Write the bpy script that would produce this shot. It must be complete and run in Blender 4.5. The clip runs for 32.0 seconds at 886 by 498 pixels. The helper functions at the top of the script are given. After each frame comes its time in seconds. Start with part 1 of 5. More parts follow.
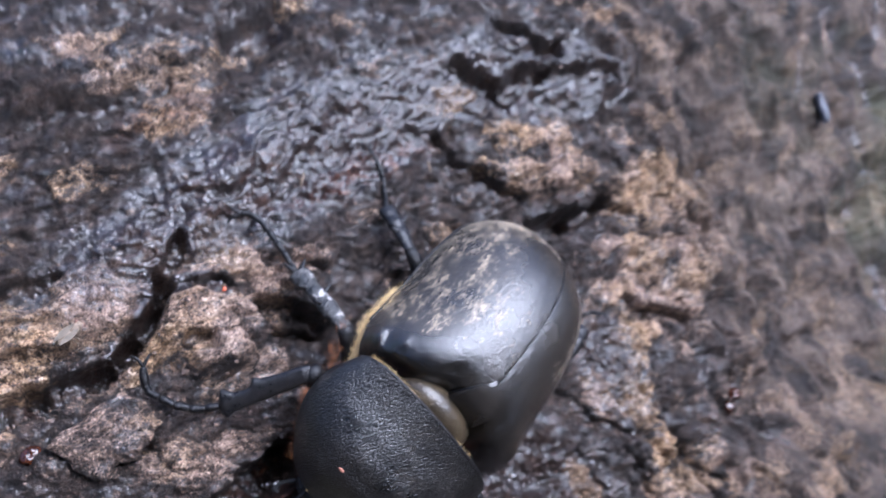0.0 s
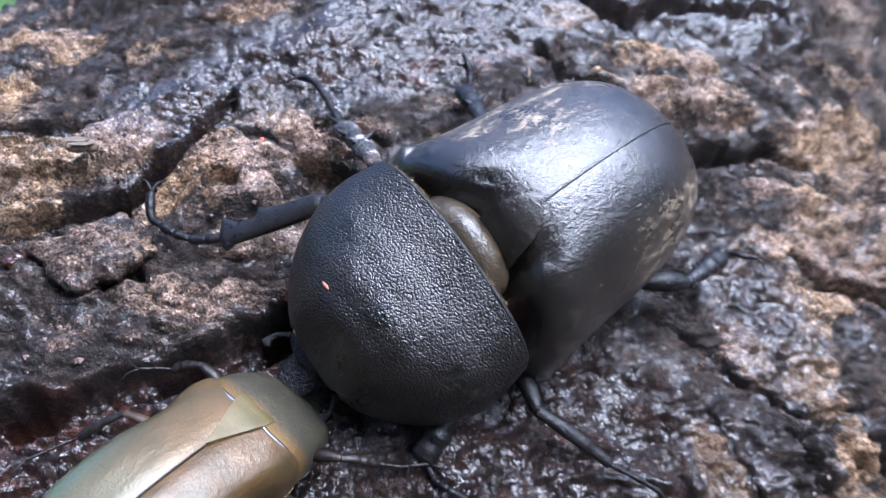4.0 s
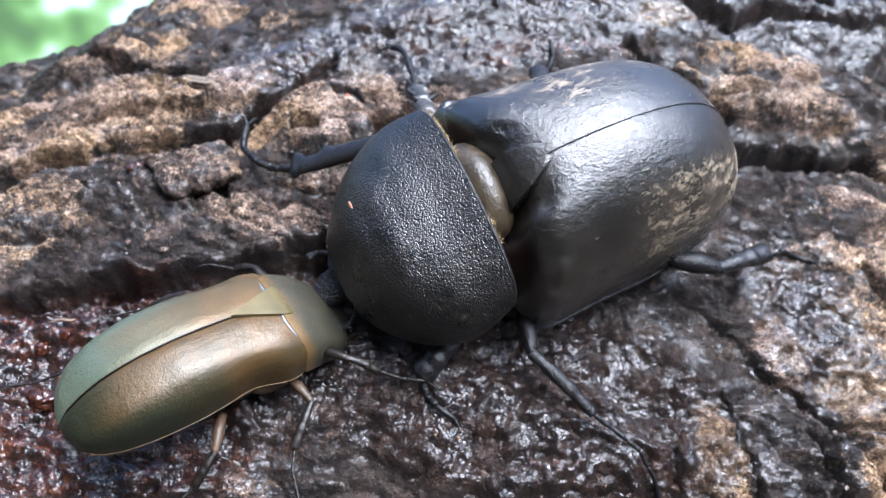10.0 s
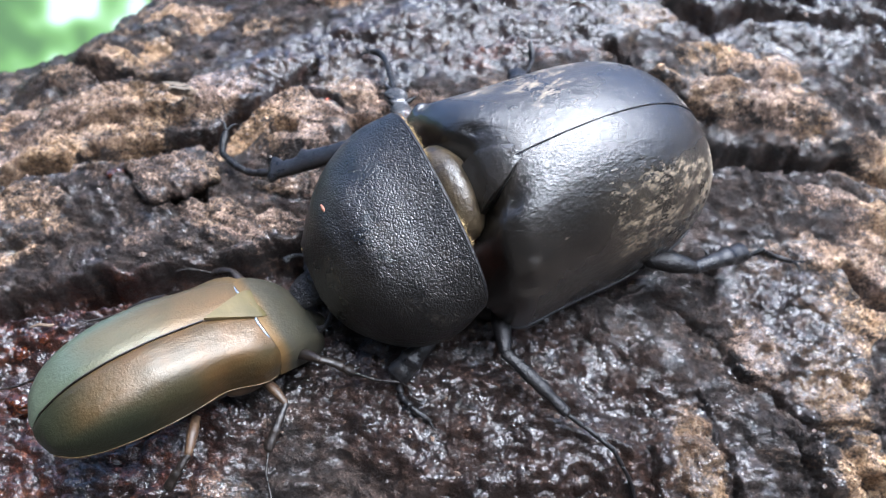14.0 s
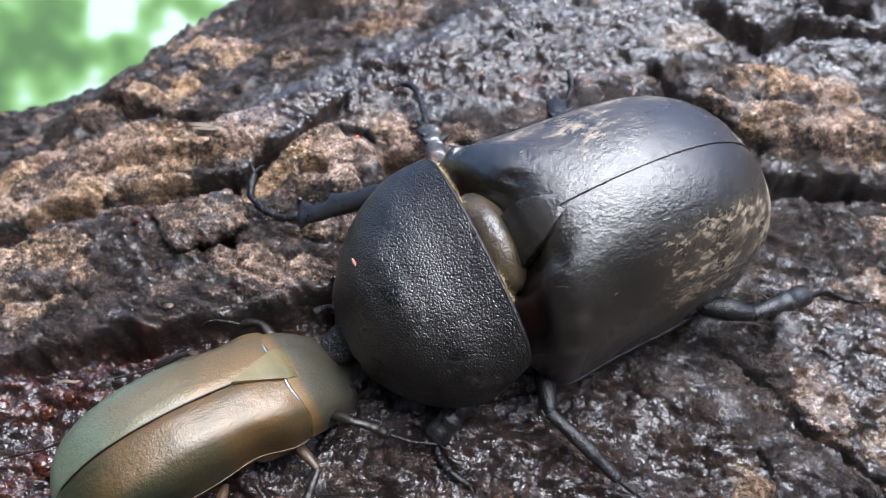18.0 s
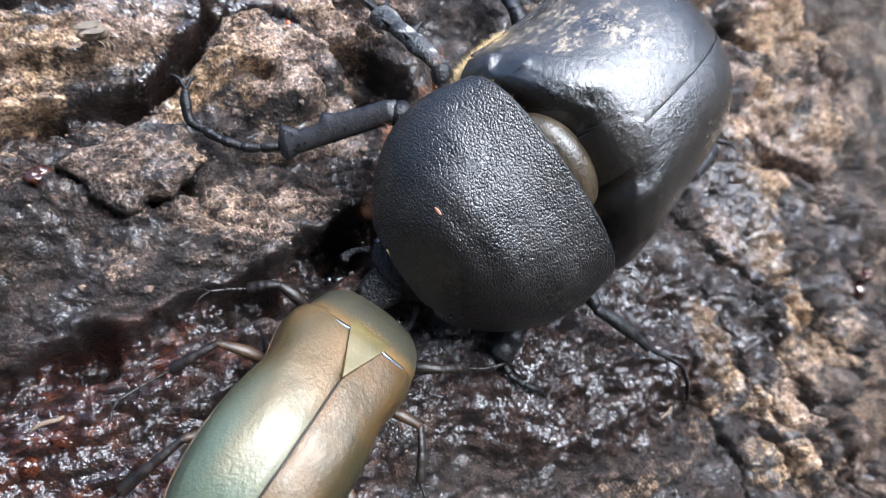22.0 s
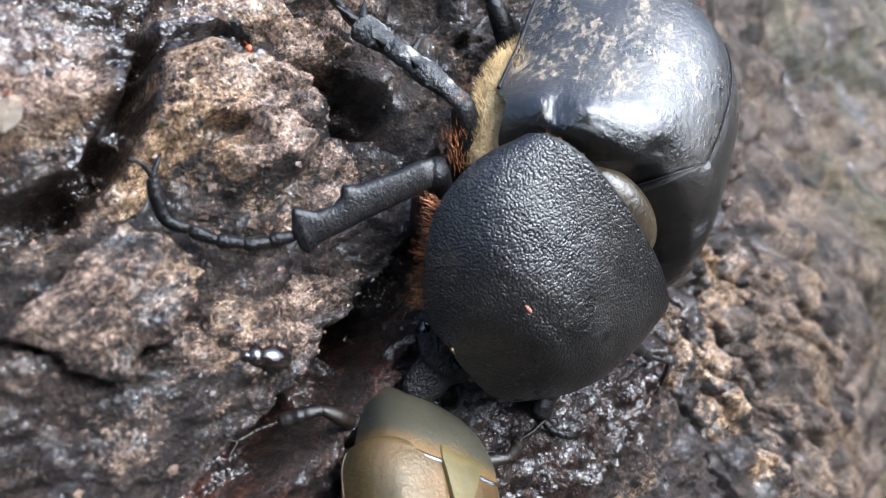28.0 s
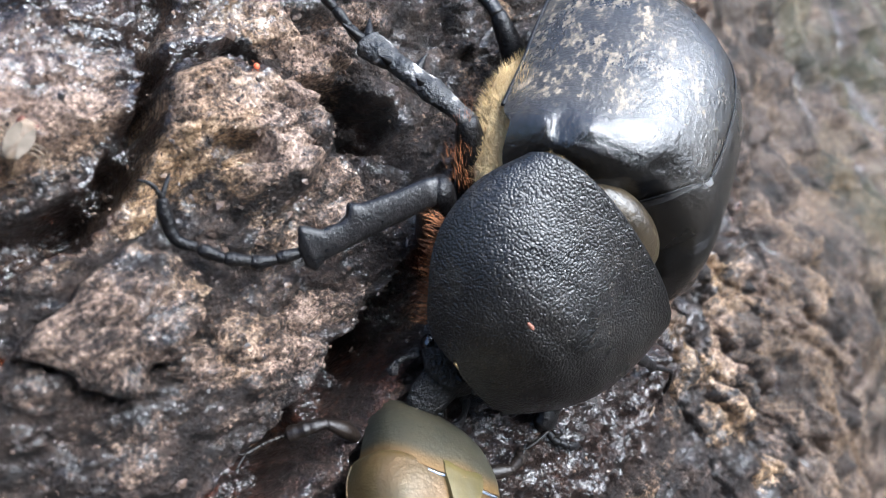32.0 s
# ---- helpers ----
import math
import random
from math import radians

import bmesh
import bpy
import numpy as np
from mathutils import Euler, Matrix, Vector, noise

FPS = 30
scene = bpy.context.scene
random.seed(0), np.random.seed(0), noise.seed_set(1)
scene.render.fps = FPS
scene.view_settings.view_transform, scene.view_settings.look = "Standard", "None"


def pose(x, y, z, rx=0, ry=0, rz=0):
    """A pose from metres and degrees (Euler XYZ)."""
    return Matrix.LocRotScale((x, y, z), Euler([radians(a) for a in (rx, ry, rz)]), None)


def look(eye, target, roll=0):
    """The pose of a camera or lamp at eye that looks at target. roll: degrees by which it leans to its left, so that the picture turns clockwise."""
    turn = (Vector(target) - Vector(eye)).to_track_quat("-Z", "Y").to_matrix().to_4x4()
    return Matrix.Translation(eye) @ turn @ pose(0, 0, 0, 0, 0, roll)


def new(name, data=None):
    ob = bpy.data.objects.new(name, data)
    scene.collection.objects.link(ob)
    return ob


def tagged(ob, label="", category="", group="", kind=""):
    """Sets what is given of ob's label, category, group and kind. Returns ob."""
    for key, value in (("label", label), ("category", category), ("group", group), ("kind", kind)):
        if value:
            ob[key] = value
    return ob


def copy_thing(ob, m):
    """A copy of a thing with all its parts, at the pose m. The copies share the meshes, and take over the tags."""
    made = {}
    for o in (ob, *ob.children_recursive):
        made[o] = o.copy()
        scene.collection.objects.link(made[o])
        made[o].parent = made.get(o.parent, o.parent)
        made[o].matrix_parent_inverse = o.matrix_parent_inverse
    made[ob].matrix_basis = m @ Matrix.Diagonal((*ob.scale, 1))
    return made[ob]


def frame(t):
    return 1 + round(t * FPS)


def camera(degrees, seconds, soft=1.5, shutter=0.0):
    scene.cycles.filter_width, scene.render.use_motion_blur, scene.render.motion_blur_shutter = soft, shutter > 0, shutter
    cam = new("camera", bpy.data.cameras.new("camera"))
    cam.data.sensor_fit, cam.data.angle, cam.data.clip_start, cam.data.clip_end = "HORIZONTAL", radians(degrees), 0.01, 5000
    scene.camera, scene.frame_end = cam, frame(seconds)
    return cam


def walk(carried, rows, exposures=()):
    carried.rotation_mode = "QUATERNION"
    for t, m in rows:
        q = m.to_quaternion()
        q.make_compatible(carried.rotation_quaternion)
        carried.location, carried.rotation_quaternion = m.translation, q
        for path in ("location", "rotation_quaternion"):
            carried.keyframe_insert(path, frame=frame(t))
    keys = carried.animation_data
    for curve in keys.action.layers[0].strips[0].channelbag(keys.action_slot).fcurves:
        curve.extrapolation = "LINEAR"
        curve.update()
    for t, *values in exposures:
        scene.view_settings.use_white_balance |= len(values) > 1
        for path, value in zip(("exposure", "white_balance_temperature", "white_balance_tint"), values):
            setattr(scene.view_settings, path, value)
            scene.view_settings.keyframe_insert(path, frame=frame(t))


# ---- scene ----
cam = camera(63.00, 32.0, 1.0, 0.5)
PATH = [  # seconds, place in metres, turn in degrees
    (0.0, 0.00016, -0.00041, 0.62054, 69.516, 0.489, -0.674),
    (0.5, -0.00354, 0.00587, 0.61210, 69.848, 1.141, -0.054),
    (1.0, -0.00394, 0.00393, 0.60679, 70.337, 1.581, 0.088),
    (1.5, -0.00332, -0.00594, 0.59769, 71.673, 1.699, 0.732),
    (2.0, -0.00249, -0.00993, 0.59474, 73.179, 1.724, 2.007),
    (2.5, 0.00187, -0.01111, 0.59056, 75.357, 1.543, 4.288),
    (3.0, 0.00870, -0.00656, 0.58541, 77.862, 1.837, 8.043),
    (3.5, 0.01193, 0.00191, 0.58386, 81.735, 1.979, 12.592),
    (4.0, 0.01490, 0.00976, 0.58305, 84.030, 1.844, 16.677),
    (4.5, 0.01361, 0.01269, 0.58249, 85.499, 1.355, 20.471),
    (6.5, 0.02800, 0.00273, 0.57619, 85.316, -3.506, 29.993),
    (7.0, 0.03194, 0.00415, 0.57524, 85.049, -4.709, 29.790),
    (7.5, 0.03368, 0.00426, 0.57366, 84.627, -4.511, 29.536),
    (8.0, 0.03282, 0.00510, 0.57434, 84.634, -4.729, 29.704),
    (8.5, 0.03151, 0.00493, 0.57551, 84.960, -4.690, 30.014),
    (9.0, 0.03096, 0.00694, 0.57727, 85.364, -4.824, 30.211),
    (9.5, 0.03021, 0.00806, 0.57756, 85.712, -4.809, 30.386),
    (10.0, 0.03017, 0.00796, 0.57666, 85.484, -4.689, 30.519),
    (10.5, 0.03135, 0.00765, 0.57562, 85.323, -4.550, 30.724),
    (11.0, 0.03042, 0.00748, 0.57576, 85.200, -4.486, 30.814),
    (11.5, 0.03151, 0.00753, 0.57573, 85.233, -4.411, 30.933),
    (12.0, 0.03200, 0.00881, 0.57690, 85.450, -4.313, 30.945),
    (12.5, 0.03128, 0.00878, 0.57703, 85.663, -4.242, 30.954),
    (13.0, 0.03193, 0.00913, 0.57695, 85.788, -4.225, 30.974),
    (13.5, 0.03232, 0.00915, 0.57681, 85.878, -4.235, 30.957),
    (14.0, 0.03290, 0.00915, 0.57651, 85.934, -4.110, 30.858),
    (14.5, 0.03031, 0.00845, 0.57659, 85.970, -4.005, 31.031),
    (16.5, 0.03034, 0.01216, 0.58051, 85.771, -3.943, 33.667),
    (17.0, 0.03102, 0.01235, 0.58022, 85.895, -3.705, 33.664),
    (17.5, 0.03061, 0.01288, 0.58053, 86.094, -3.360, 33.577),
    (18.0, 0.03011, 0.01246, 0.58054, 86.071, -3.161, 33.454),
    (18.5, 0.03032, 0.01256, 0.58060, 86.086, -3.181, 33.365),
    (19.0, 0.03049, 0.01272, 0.58023, 86.149, -3.333, 33.211),
    (19.5, 0.02307, 0.01467, 0.58232, 85.789, -2.039, 30.796),
    (20.0, 0.01268, 0.01822, 0.58743, 84.665, -0.551, 24.698),
    (20.5, 0.00747, 0.02054, 0.59157, 82.771, 0.106, 19.415),
    (21.0, 0.00258, 0.01573, 0.59075, 77.770, 0.795, 13.896),
    (21.5, -0.00491, 0.01172, 0.59449, 72.523, -0.095, 7.521),
    (22.0, -0.00726, 0.00754, 0.59134, 69.382, -0.933, 2.509),
    (22.5, -0.01388, 0.00891, 0.59339, 67.736, -1.799, -2.669),
    (23.0, -0.01832, 0.01620, 0.59636, 66.435, -1.798, -9.676),
    (23.5, -0.02144, 0.01902, 0.59987, 64.121, -2.019, -14.808),
    (24.0, -0.02279, 0.02227, 0.60153, 62.257, -2.857, -18.967),
    (24.5, -0.02492, 0.02235, 0.60085, 61.000, -3.228, -20.572),
    (25.0, -0.02833, 0.02226, 0.59916, 60.164, -3.290, -20.864),
    (25.5, -0.03008, 0.02395, 0.59695, 59.384, -3.724, -20.636),
    (26.0, -0.02970, 0.02394, 0.59835, 59.570, -3.639, -20.499),
    (26.5, -0.02945, 0.02485, 0.60046, 59.919, -3.776, -20.492),
    (28.5, -0.02801, 0.02585, 0.60136, 59.171, -3.509, -17.829),
    (29.0, -0.02816, 0.02556, 0.60169, 58.914, -3.551, -17.835),
    (29.5, -0.02826, 0.02595, 0.60176, 59.069, -3.563, -17.815),
    (30.0, -0.02844, 0.02585, 0.60163, 58.861, -3.546, -17.672),
    (30.5, -0.02819, 0.02587, 0.60165, 58.869, -3.515, -17.713),
    (31.0, -0.02809, 0.02579, 0.60153, 58.899, -3.485, -17.679),
    (31.5, -0.02784, 0.02605, 0.60226, 59.019, -3.441, -17.636),
    (32.0, -0.02791, 0.02591, 0.60279, 59.024, -3.332, -17.509),
]
walk(cam, [(t, pose(*row)) for t, *row in PATH],
     exposures=[(0.0, 2.05, 5000, 15), (2.0, 2.30, 5000, 14), (4.5, 2.30, 4950, 12), (6.5, 2.47, 5200, 8), (14.0, 2.47, 5250, 8), (19.0, 2.15, 5450, 9), (20.5, 2.15, 5400, 9), (22.0, 2.45, 5300, 6), (24.0, 2.40, 5350, 5), (32.0, 2.40, 5350, 5)])
# a close-up lens: only the beetles are sharp
cam.data.dof.use_dof, cam.data.dof.focus_distance, cam.data.dof.aperture_fstop = True, 0.057, 54.0

# ---- light ----
world = bpy.data.worlds.new("world")
scene.world = world
world.use_nodes = True
_wn = world.node_tree.nodes
_sky = _wn.new("ShaderNodeTexSky")
_sky.sky_type, _sky.sun_disc = "NISHITA", False
_sky.sun_elevation, _sky.sun_rotation = radians(52), radians(122)
_sky.air_density, _sky.dust_density = 1.0, 6.0
_wn["Background"].inputs["Strength"].default_value = 0.11
world.node_tree.links.new(_sky.outputs[0], _wn["Background"].inputs["Color"])
sun = new("sun", bpy.data.lights.new("sun", "SUN"))
sun.data.energy, sun.data.angle, sun.data.color = 1.3, radians(42), (1.0, 0.985, 0.965)
sun.matrix_world = look((1.72, -1.01, 3.17), (0, 0.07, 0.57))

# ---- the bark's face, in millimetres ----
FACE = Matrix(((0.81551, -0.36082, 0.45250, -0.00406),
               (0.57777, 0.46223, -0.67270, 0.07757),
               (0.03357, 0.81004, 0.58542, 0.56533),
               (0, 0, 0, 1)))
MM = 0.001


def on_face(u, v, w, yaw=0, pitch=0, roll=0):
    """The pose of a thing at u (along the grain), v (across it), w (outward), in mm and degrees."""
    return FACE @ (Matrix.Translation((u * MM, v * MM, w * MM)) @ Euler((radians(roll), radians(pitch), radians(yaw)), "XYZ").to_matrix().to_4x4())


# ---- vectorised noise ----
def lattice(ix, iy, seed):
    h = (ix.astype(np.int64) * 374761393 + iy.astype(np.int64) * 668265263 + seed * 1442695041) & 0xFFFFFFFF
    h = ((h ^ (h >> 13)) * 1274126177) & 0xFFFFFFFF
    return ((h ^ (h >> 16)) & 0xFFFF) / 65535.0


def smooth_noise(x, y, seed=0):
    ix, iy = np.floor(x), np.floor(y)
    fx, fy = x - ix, y - iy
    fx, fy = fx * fx * fx * (fx * (fx * 6 - 15) + 10), fy * fy * fy * (fy * (fy * 6 - 15) + 10)
    a, b = lattice(ix, iy, seed), lattice(ix + 1, iy, seed)
    c, d = lattice(ix, iy + 1, seed), lattice(ix + 1, iy + 1, seed)
    return (a + (b - a) * fx) * (1 - fy) + (c + (d - c) * fx) * fy - 0.5


def fbm(x, y, octaves=4, seed=0, gain=0.5):
    total, amp = 0.0, 1.0
    for k in range(octaves):
        total = total + amp * smooth_noise(x * 2.03 ** k + 17.3 * k, y * 2.03 ** k - 9.1 * k, seed + k)
        amp *= gain
    return total


def ridged(x, y, octaves=3, seed=0):
    total, amp = 0.0, 1.0
    for k in range(octaves):
        total = total + amp * (0.5 - 2 * np.abs(smooth_noise(x * 2.1 ** k + 5.7 * k, y * 2.1 ** k + 3.3 * k, seed + k)))
        amp *= 0.5
    return total


def cells(x, y, seed=0):
    """Distance to the nearest of scattered points, about 0 to 1."""
    ix, iy = np.floor(x), np.floor(y)
    best = np.full(np.broadcast(x, y).shape, 9.0)
    for dx in (-1, 0, 1):
        for dy in (-1, 0, 1):
            px = ix + dx + lattice(ix + dx, iy + dy, seed)
            py = iy + dy + lattice(ix + dx, iy + dy, seed + 77)
            best = np.minimum(best, np.hypot(x - px, y - py))
    return best


def knobs(x, y, seed=0):
    """Rounded lumps with narrow creases between them, 0 to 1."""
    return 1 - np.clip(cells(x, y, seed), 0, 1) ** 2


def plates_of(x, y, seed=0, crack=0.22):
    """Broken plates: each with its own height (-0.5 to 0.5), and how open the crack beside it is (0 to 1)."""
    ix, iy = np.floor(x), np.floor(y)
    f1, f2, own_h = (np.full(np.broadcast(x, y).shape, q) for q in (9.0, 9.0, 0.0))
    for dx in (-1, 0, 1):
        for dy in (-1, 0, 1):
            cx, cy = ix + dx, iy + dy
            d = np.hypot(x - cx - lattice(cx, cy, seed), y - cy - lattice(cx, cy, seed + 77))
            near = d < f1
            f2 = np.where(near, f1, np.minimum(f2, d))
            own_h = np.where(near, lattice(cx, cy, seed + 154) - 0.5, own_h)
            f1 = np.where(near, d, f1)
    return own_h, 1 - step(0.02, crack, f2 - f1)


def terraces(h, size, sharp=0.6):
    q = h / size
    low = np.floor(q)
    return size * (low + step(sharp, 1.0, q - low))


def step(a, b, x):
    t = np.clip((x - a) / (b - a), 0, 1)
    return t * t * (3 - 2 * t)


# ---- materials ----
class Mat:
    """A small helper to write node materials."""

    def __init__(self, name, **base):
        self.m = bpy.data.materials.new(name)
        self.m.use_nodes = True
        self.n, self.l = self.m.node_tree.nodes, self.m.node_tree.links
        self.b = self.n["Principled BSDF"]
        for key, value in base.items():
            self.b.inputs[key.replace("_", " ")].default_value = value
        self.coord = self.n.new("ShaderNodeTexCoord").outputs["Object"]

    def node(self, kind, **values):
        nd = self.n.new(kind)
        for key, value in values.items():
            nd.inputs[key.replace("_", " ")].default_value = value
        return nd

    def noise(self, scale, detail=4, rough=0.55, stretch=None, distort=0.0, seed=0.0):
        nd = self.node("ShaderNodeTexNoise", Scale=scale, Detail=detail, Roughness=rough, Distortion=distort)
        mp = self.n.new("ShaderNodeMapping")
        mp.inputs["Location"].default_value = (seed, seed * 0.7, -seed)
        if stretch:
            mp.inputs["Scale"].default_value = stretch
        self.l.new(self.coord, mp.inputs["Vector"])
        self.l.new(mp.outputs[0], nd.inputs["Vector"])
        return nd.outputs["Fac"]

    def cells(self, scale, feature="F1", rand=1.0):
        nd = self.node("ShaderNodeTexVoronoi", Scale=scale, Randomness=rand)
        nd.feature = feature
        self.l.new(self.coord, nd.inputs["Vector"])
        return nd.outputs["Distance"]

    def attr(self, name):
        nd = self.n.new("ShaderNodeAttribute")
        nd.attribute_name = name
        return nd.outputs["Fac"]

    def ramp(self, fac, stops):
        nd = self.n.new("ShaderNodeValToRGB")
        el = nd.color_ramp.elements
        while len(el) < len(stops):
            el.new(0.5)
        for e, (p, c) in zip(el, stops):
            e.position, e.color = p, (*c, 1) if len(c) == 3 else c
        self.l.new(fac, nd.inputs["Fac"])
        return nd.outputs["Color"]

    def span(self, fac, a, b, lo=0.0, hi=1.0):
        nd = self.n.new("ShaderNodeMapRange")
        for key, value in zip(("From Min", "From Max", "To Min", "To Max"), (a, b, lo, hi)):
            nd.inputs[key].default_value = value
        self.l.new(fac, nd.inputs["Value"])
        return nd.outputs["Result"]

    def math(self, op, a, b):
        nd = self.n.new("ShaderNodeMath")
        nd.operation = op
        for i, x in enumerate((a, b)):
            if isinstance(x, (int, float)):
                nd.inputs[i].default_value = x
            else:
                self.l.new(x, nd.inputs[i])
        return nd.outputs[0]

    def mix(self, fac, a, b, blend="MIX"):
        nd = self.n.new("ShaderNodeMix")
        nd.data_type, nd.blend_type = "RGBA", blend
        for i, x in ((0, fac), (6, a), (7, b)):
            if isinstance(x, (int, float)):
                nd.inputs[i].default_value = x
            elif isinstance(x, tuple):
                nd.inputs[i].default_value = (*x, 1)
            else:
                self.l.new(x, nd.inputs[i])
        return nd.outputs[2]

    def set(self, key, value):
        if isinstance(value, (int, float, tuple)):
            self.b.inputs[key].default_value = (*value, 1) if isinstance(value, tuple) else value
        else:
            self.l.new(value, self.b.inputs[key])
        return self

    def bump(self, *layers):
        """layers: (height, metres)."""
        last = None
        for height, depth in layers:
            nd = self.n.new("ShaderNodeBump")
            nd.inputs["Strength"].default_value = 1.0
            nd.inputs["Distance"].default_value = depth
            self.l.new(height, nd.inputs["Height"])
            if last:
                self.l.new(last, nd.inputs["Normal"])
            last = nd.outputs[0]
        self.l.new(last, self.b.inputs["Normal"])
        return self


def bark_material():
    m = Mat("wet_bark")
    wet_and_shade, pale, red, old = m.attr("wet_and_shade"), m.attr("pale"), m.attr("sap"), m.attr("old")
    grain = m.noise(420, 8, 0.68, (0.7, 1, 1))
    fine = m.noise(1250, 6, 0.68, (0.8, 1, 1), seed=1.3)
    grit = m.noise(3600, 4, 0.6, seed=4.4)
    blotch = m.noise(150, 7, 0.66, (0.6, 1, 1), seed=3.1)
    speck = m.math("ADD", m.math("MULTIPLY", fine, 0.55), m.math("MULTIPLY", grit, 0.45))
    rough = m.math("ADD", m.math("MULTIPLY", grain, 0.5), m.math("MULTIPLY", speck, 0.5))
    dark = m.ramp(rough, [(0.37, (0.004, 0.003, 0.0025)), (0.5, (0.024, 0.0165, 0.0130)), (0.63, (0.105, 0.071, 0.054))])
    ochre = m.ramp(speck, [(0.37, (0.026, 0.0155, 0.0085)), (0.45, (0.155, 0.094, 0.050)), (0.53, (0.42, 0.265, 0.145)), (0.63, (0.74, 0.54, 0.34))])
    pink = m.ramp(speck, [(0.37, (0.022, 0.0145, 0.0110)), (0.45, (0.115, 0.076, 0.057)), (0.53, (0.31, 0.210, 0.155)), (0.63, (0.62, 0.46, 0.35))])
    tan = m.mix(m.span(m.noise(60, 4, 0.6, seed=11.0), 0.42, 0.58), ochre, pink)
    paleness = m.math("ADD", m.math("ADD", m.math("MULTIPLY", pale, 0.95), m.math("MULTIPLY", blotch, 1.7)), m.math("ADD", m.math("MULTIPLY", grain, 1.0), m.math("MULTIPLY", speck, 1.4)))
    col = m.mix(m.span(paleness, 2.38, 2.85), dark, tan)
    # grey bark, with dark patches painted in for shade between far lumps
    lumps = m.math("ADD", m.math("MULTIPLY", m.noise(120, 6, 0.62, (1, 0.6, 1), seed=6.1), 0.6), m.math("MULTIPLY", speck, 0.4))
    grey = m.ramp(lumps, [(0.42, (0.010, 0.0075, 0.006)), (0.49, (0.050, 0.036, 0.028)), (0.57, (0.155, 0.113, 0.085)), (0.66, (0.34, 0.26, 0.20))])
    moss = m.math("MULTIPLY", m.span(m.noise(32, 3, 0.6, seed=2.9), 0.45, 0.6), m.attr("moss"))
    grey = m.mix(m.math("MULTIPLY", moss, 0.5), grey, (0.07, 0.075, 0.02))
    greyness = m.math("ADD", m.math("MULTIPLY", m.span(m.noise(80, 6, 0.65, seed=7.7), 0.5, 0.66), 0.4), old)
    col = m.mix(m.math("MULTIPLY", m.span(greyness, 0.1, 1.1), 0.8), col, grey)
    # wet bark's colour, also painted into the hollows as shade
    soaked_and_shade = m.ramp(rough, [(0.36, (0.004, 0.0022, 0.0016)), (0.53, (0.024, 0.0115, 0.0075)), (0.66, (0.085, 0.040, 0.024))])
    col = m.mix(m.math("MULTIPLY", m.span(m.math("ADD", wet_and_shade, m.math("MULTIPLY", blotch, 0.8)), 0.5, 1.15), 0.9), col, soaked_and_shade)
    col = m.mix(red, col, m.ramp(rough, [(0.40, (0.004, 0.0014, 0.0012)), (0.50, (0.030, 0.0075, 0.004)), (0.56, (0.12, 0.028, 0.010)), (0.64, (0.34, 0.12, 0.045))]))
    m.set("Base Color", col)
    m.set("Roughness", m.span(fine, 0.3, 0.7, 0.42, 0.68)).set("Specular IOR Level", m.span(wet_and_shade, 0.1, 0.6, 0.30, 0.12))
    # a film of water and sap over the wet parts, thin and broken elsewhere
    film = m.math("ADD", m.math("ADD", wet_and_shade, m.math("MULTIPLY", m.attr("film"), 0.6)), m.math("MULTIPLY", m.span(m.noise(300, 6, 0.7, seed=8.0), 0.45, 0.58), m.span(old, 0.0, 1.0, 0.6, 0.1)))
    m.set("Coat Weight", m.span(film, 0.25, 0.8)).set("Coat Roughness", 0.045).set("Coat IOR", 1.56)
    crumb = m.math("SUBTRACT", 1.0, m.cells(2700))
    m.bump((blotch, 0.0006), (grain, 0.0009), (crumb, 0.00034), (fine, 0.0008), (grit, 0.0004))
    soft = m.n.new("ShaderNodeBump")
    soft.inputs["Distance"].default_value = 0.0006
    m.l.new(m.math("ADD", m.math("MULTIPLY", m.noise(1300, 2, 0.5, seed=5.5), 0.65), m.math("MULTIPLY", m.noise(3200, 2, 0.5, seed=9.5), 0.35)), soft.inputs["Height"])
    m.l.new(soft.outputs[0], m.b.inputs["Coat Normal"])
    return m.m


def shell_material():
    """Dark wing cases with a soft sheen and patches of dried mud."""
    m = Mat("dark_shell")
    mud = m.attr("mud")
    big = m.noise(160, 3, 0.5, seed=2.2)
    fine = m.noise(1600, 5, 0.7)
    flecks = m.math("ADD", m.math("MULTIPLY", m.noise(2300, 6, 0.75, (0.6, 1, 1), seed=5.0), 1.2), m.math("MULTIPLY", m.noise(620, 5, 0.7, (0.5, 1, 1), seed=2.5), 1.0))
    mask = m.math("MULTIPLY", m.span(m.math("ADD", mud, flecks), 1.43, 1.60), 0.8)
    base = m.ramp(big, [(0.35, (0.006, 0.0052, 0.0045)), (0.65, (0.015, 0.0125, 0.010))])
    film = m.mix(m.math("MULTIPLY", m.span(m.math("ADD", mud, m.math("MULTIPLY", big, 0.5)), 0.22, 0.8), 0.3), base, (0.085, 0.068, 0.046))
    m.set("Base Color", m.mix(mask, film, m.ramp(fine, [(0.35, (0.13, 0.10, 0.064)), (0.65, (0.36, 0.28, 0.185))])))
    front = m.attr("front")
    m.set("Roughness", m.math("ADD", m.math("MULTIPLY", mask, 0.4), m.math("ADD", m.math("MULTIPLY", front, -0.2), m.math("ADD", m.math("MULTIPLY", mud, 0.12), m.span(big, 0.3, 0.7, 0.21, 0.29)))))
    m.set("Specular IOR Level", 0.72)
    m.bump((m.noise(900, 4, 0.6, (0.5, 1, 1), seed=1.0), 0.00009), (fine, 0.00011), (m.noise(3800, 3, 0.6, (0.6, 1, 1), seed=7.0), 0.00005))
    return m.m


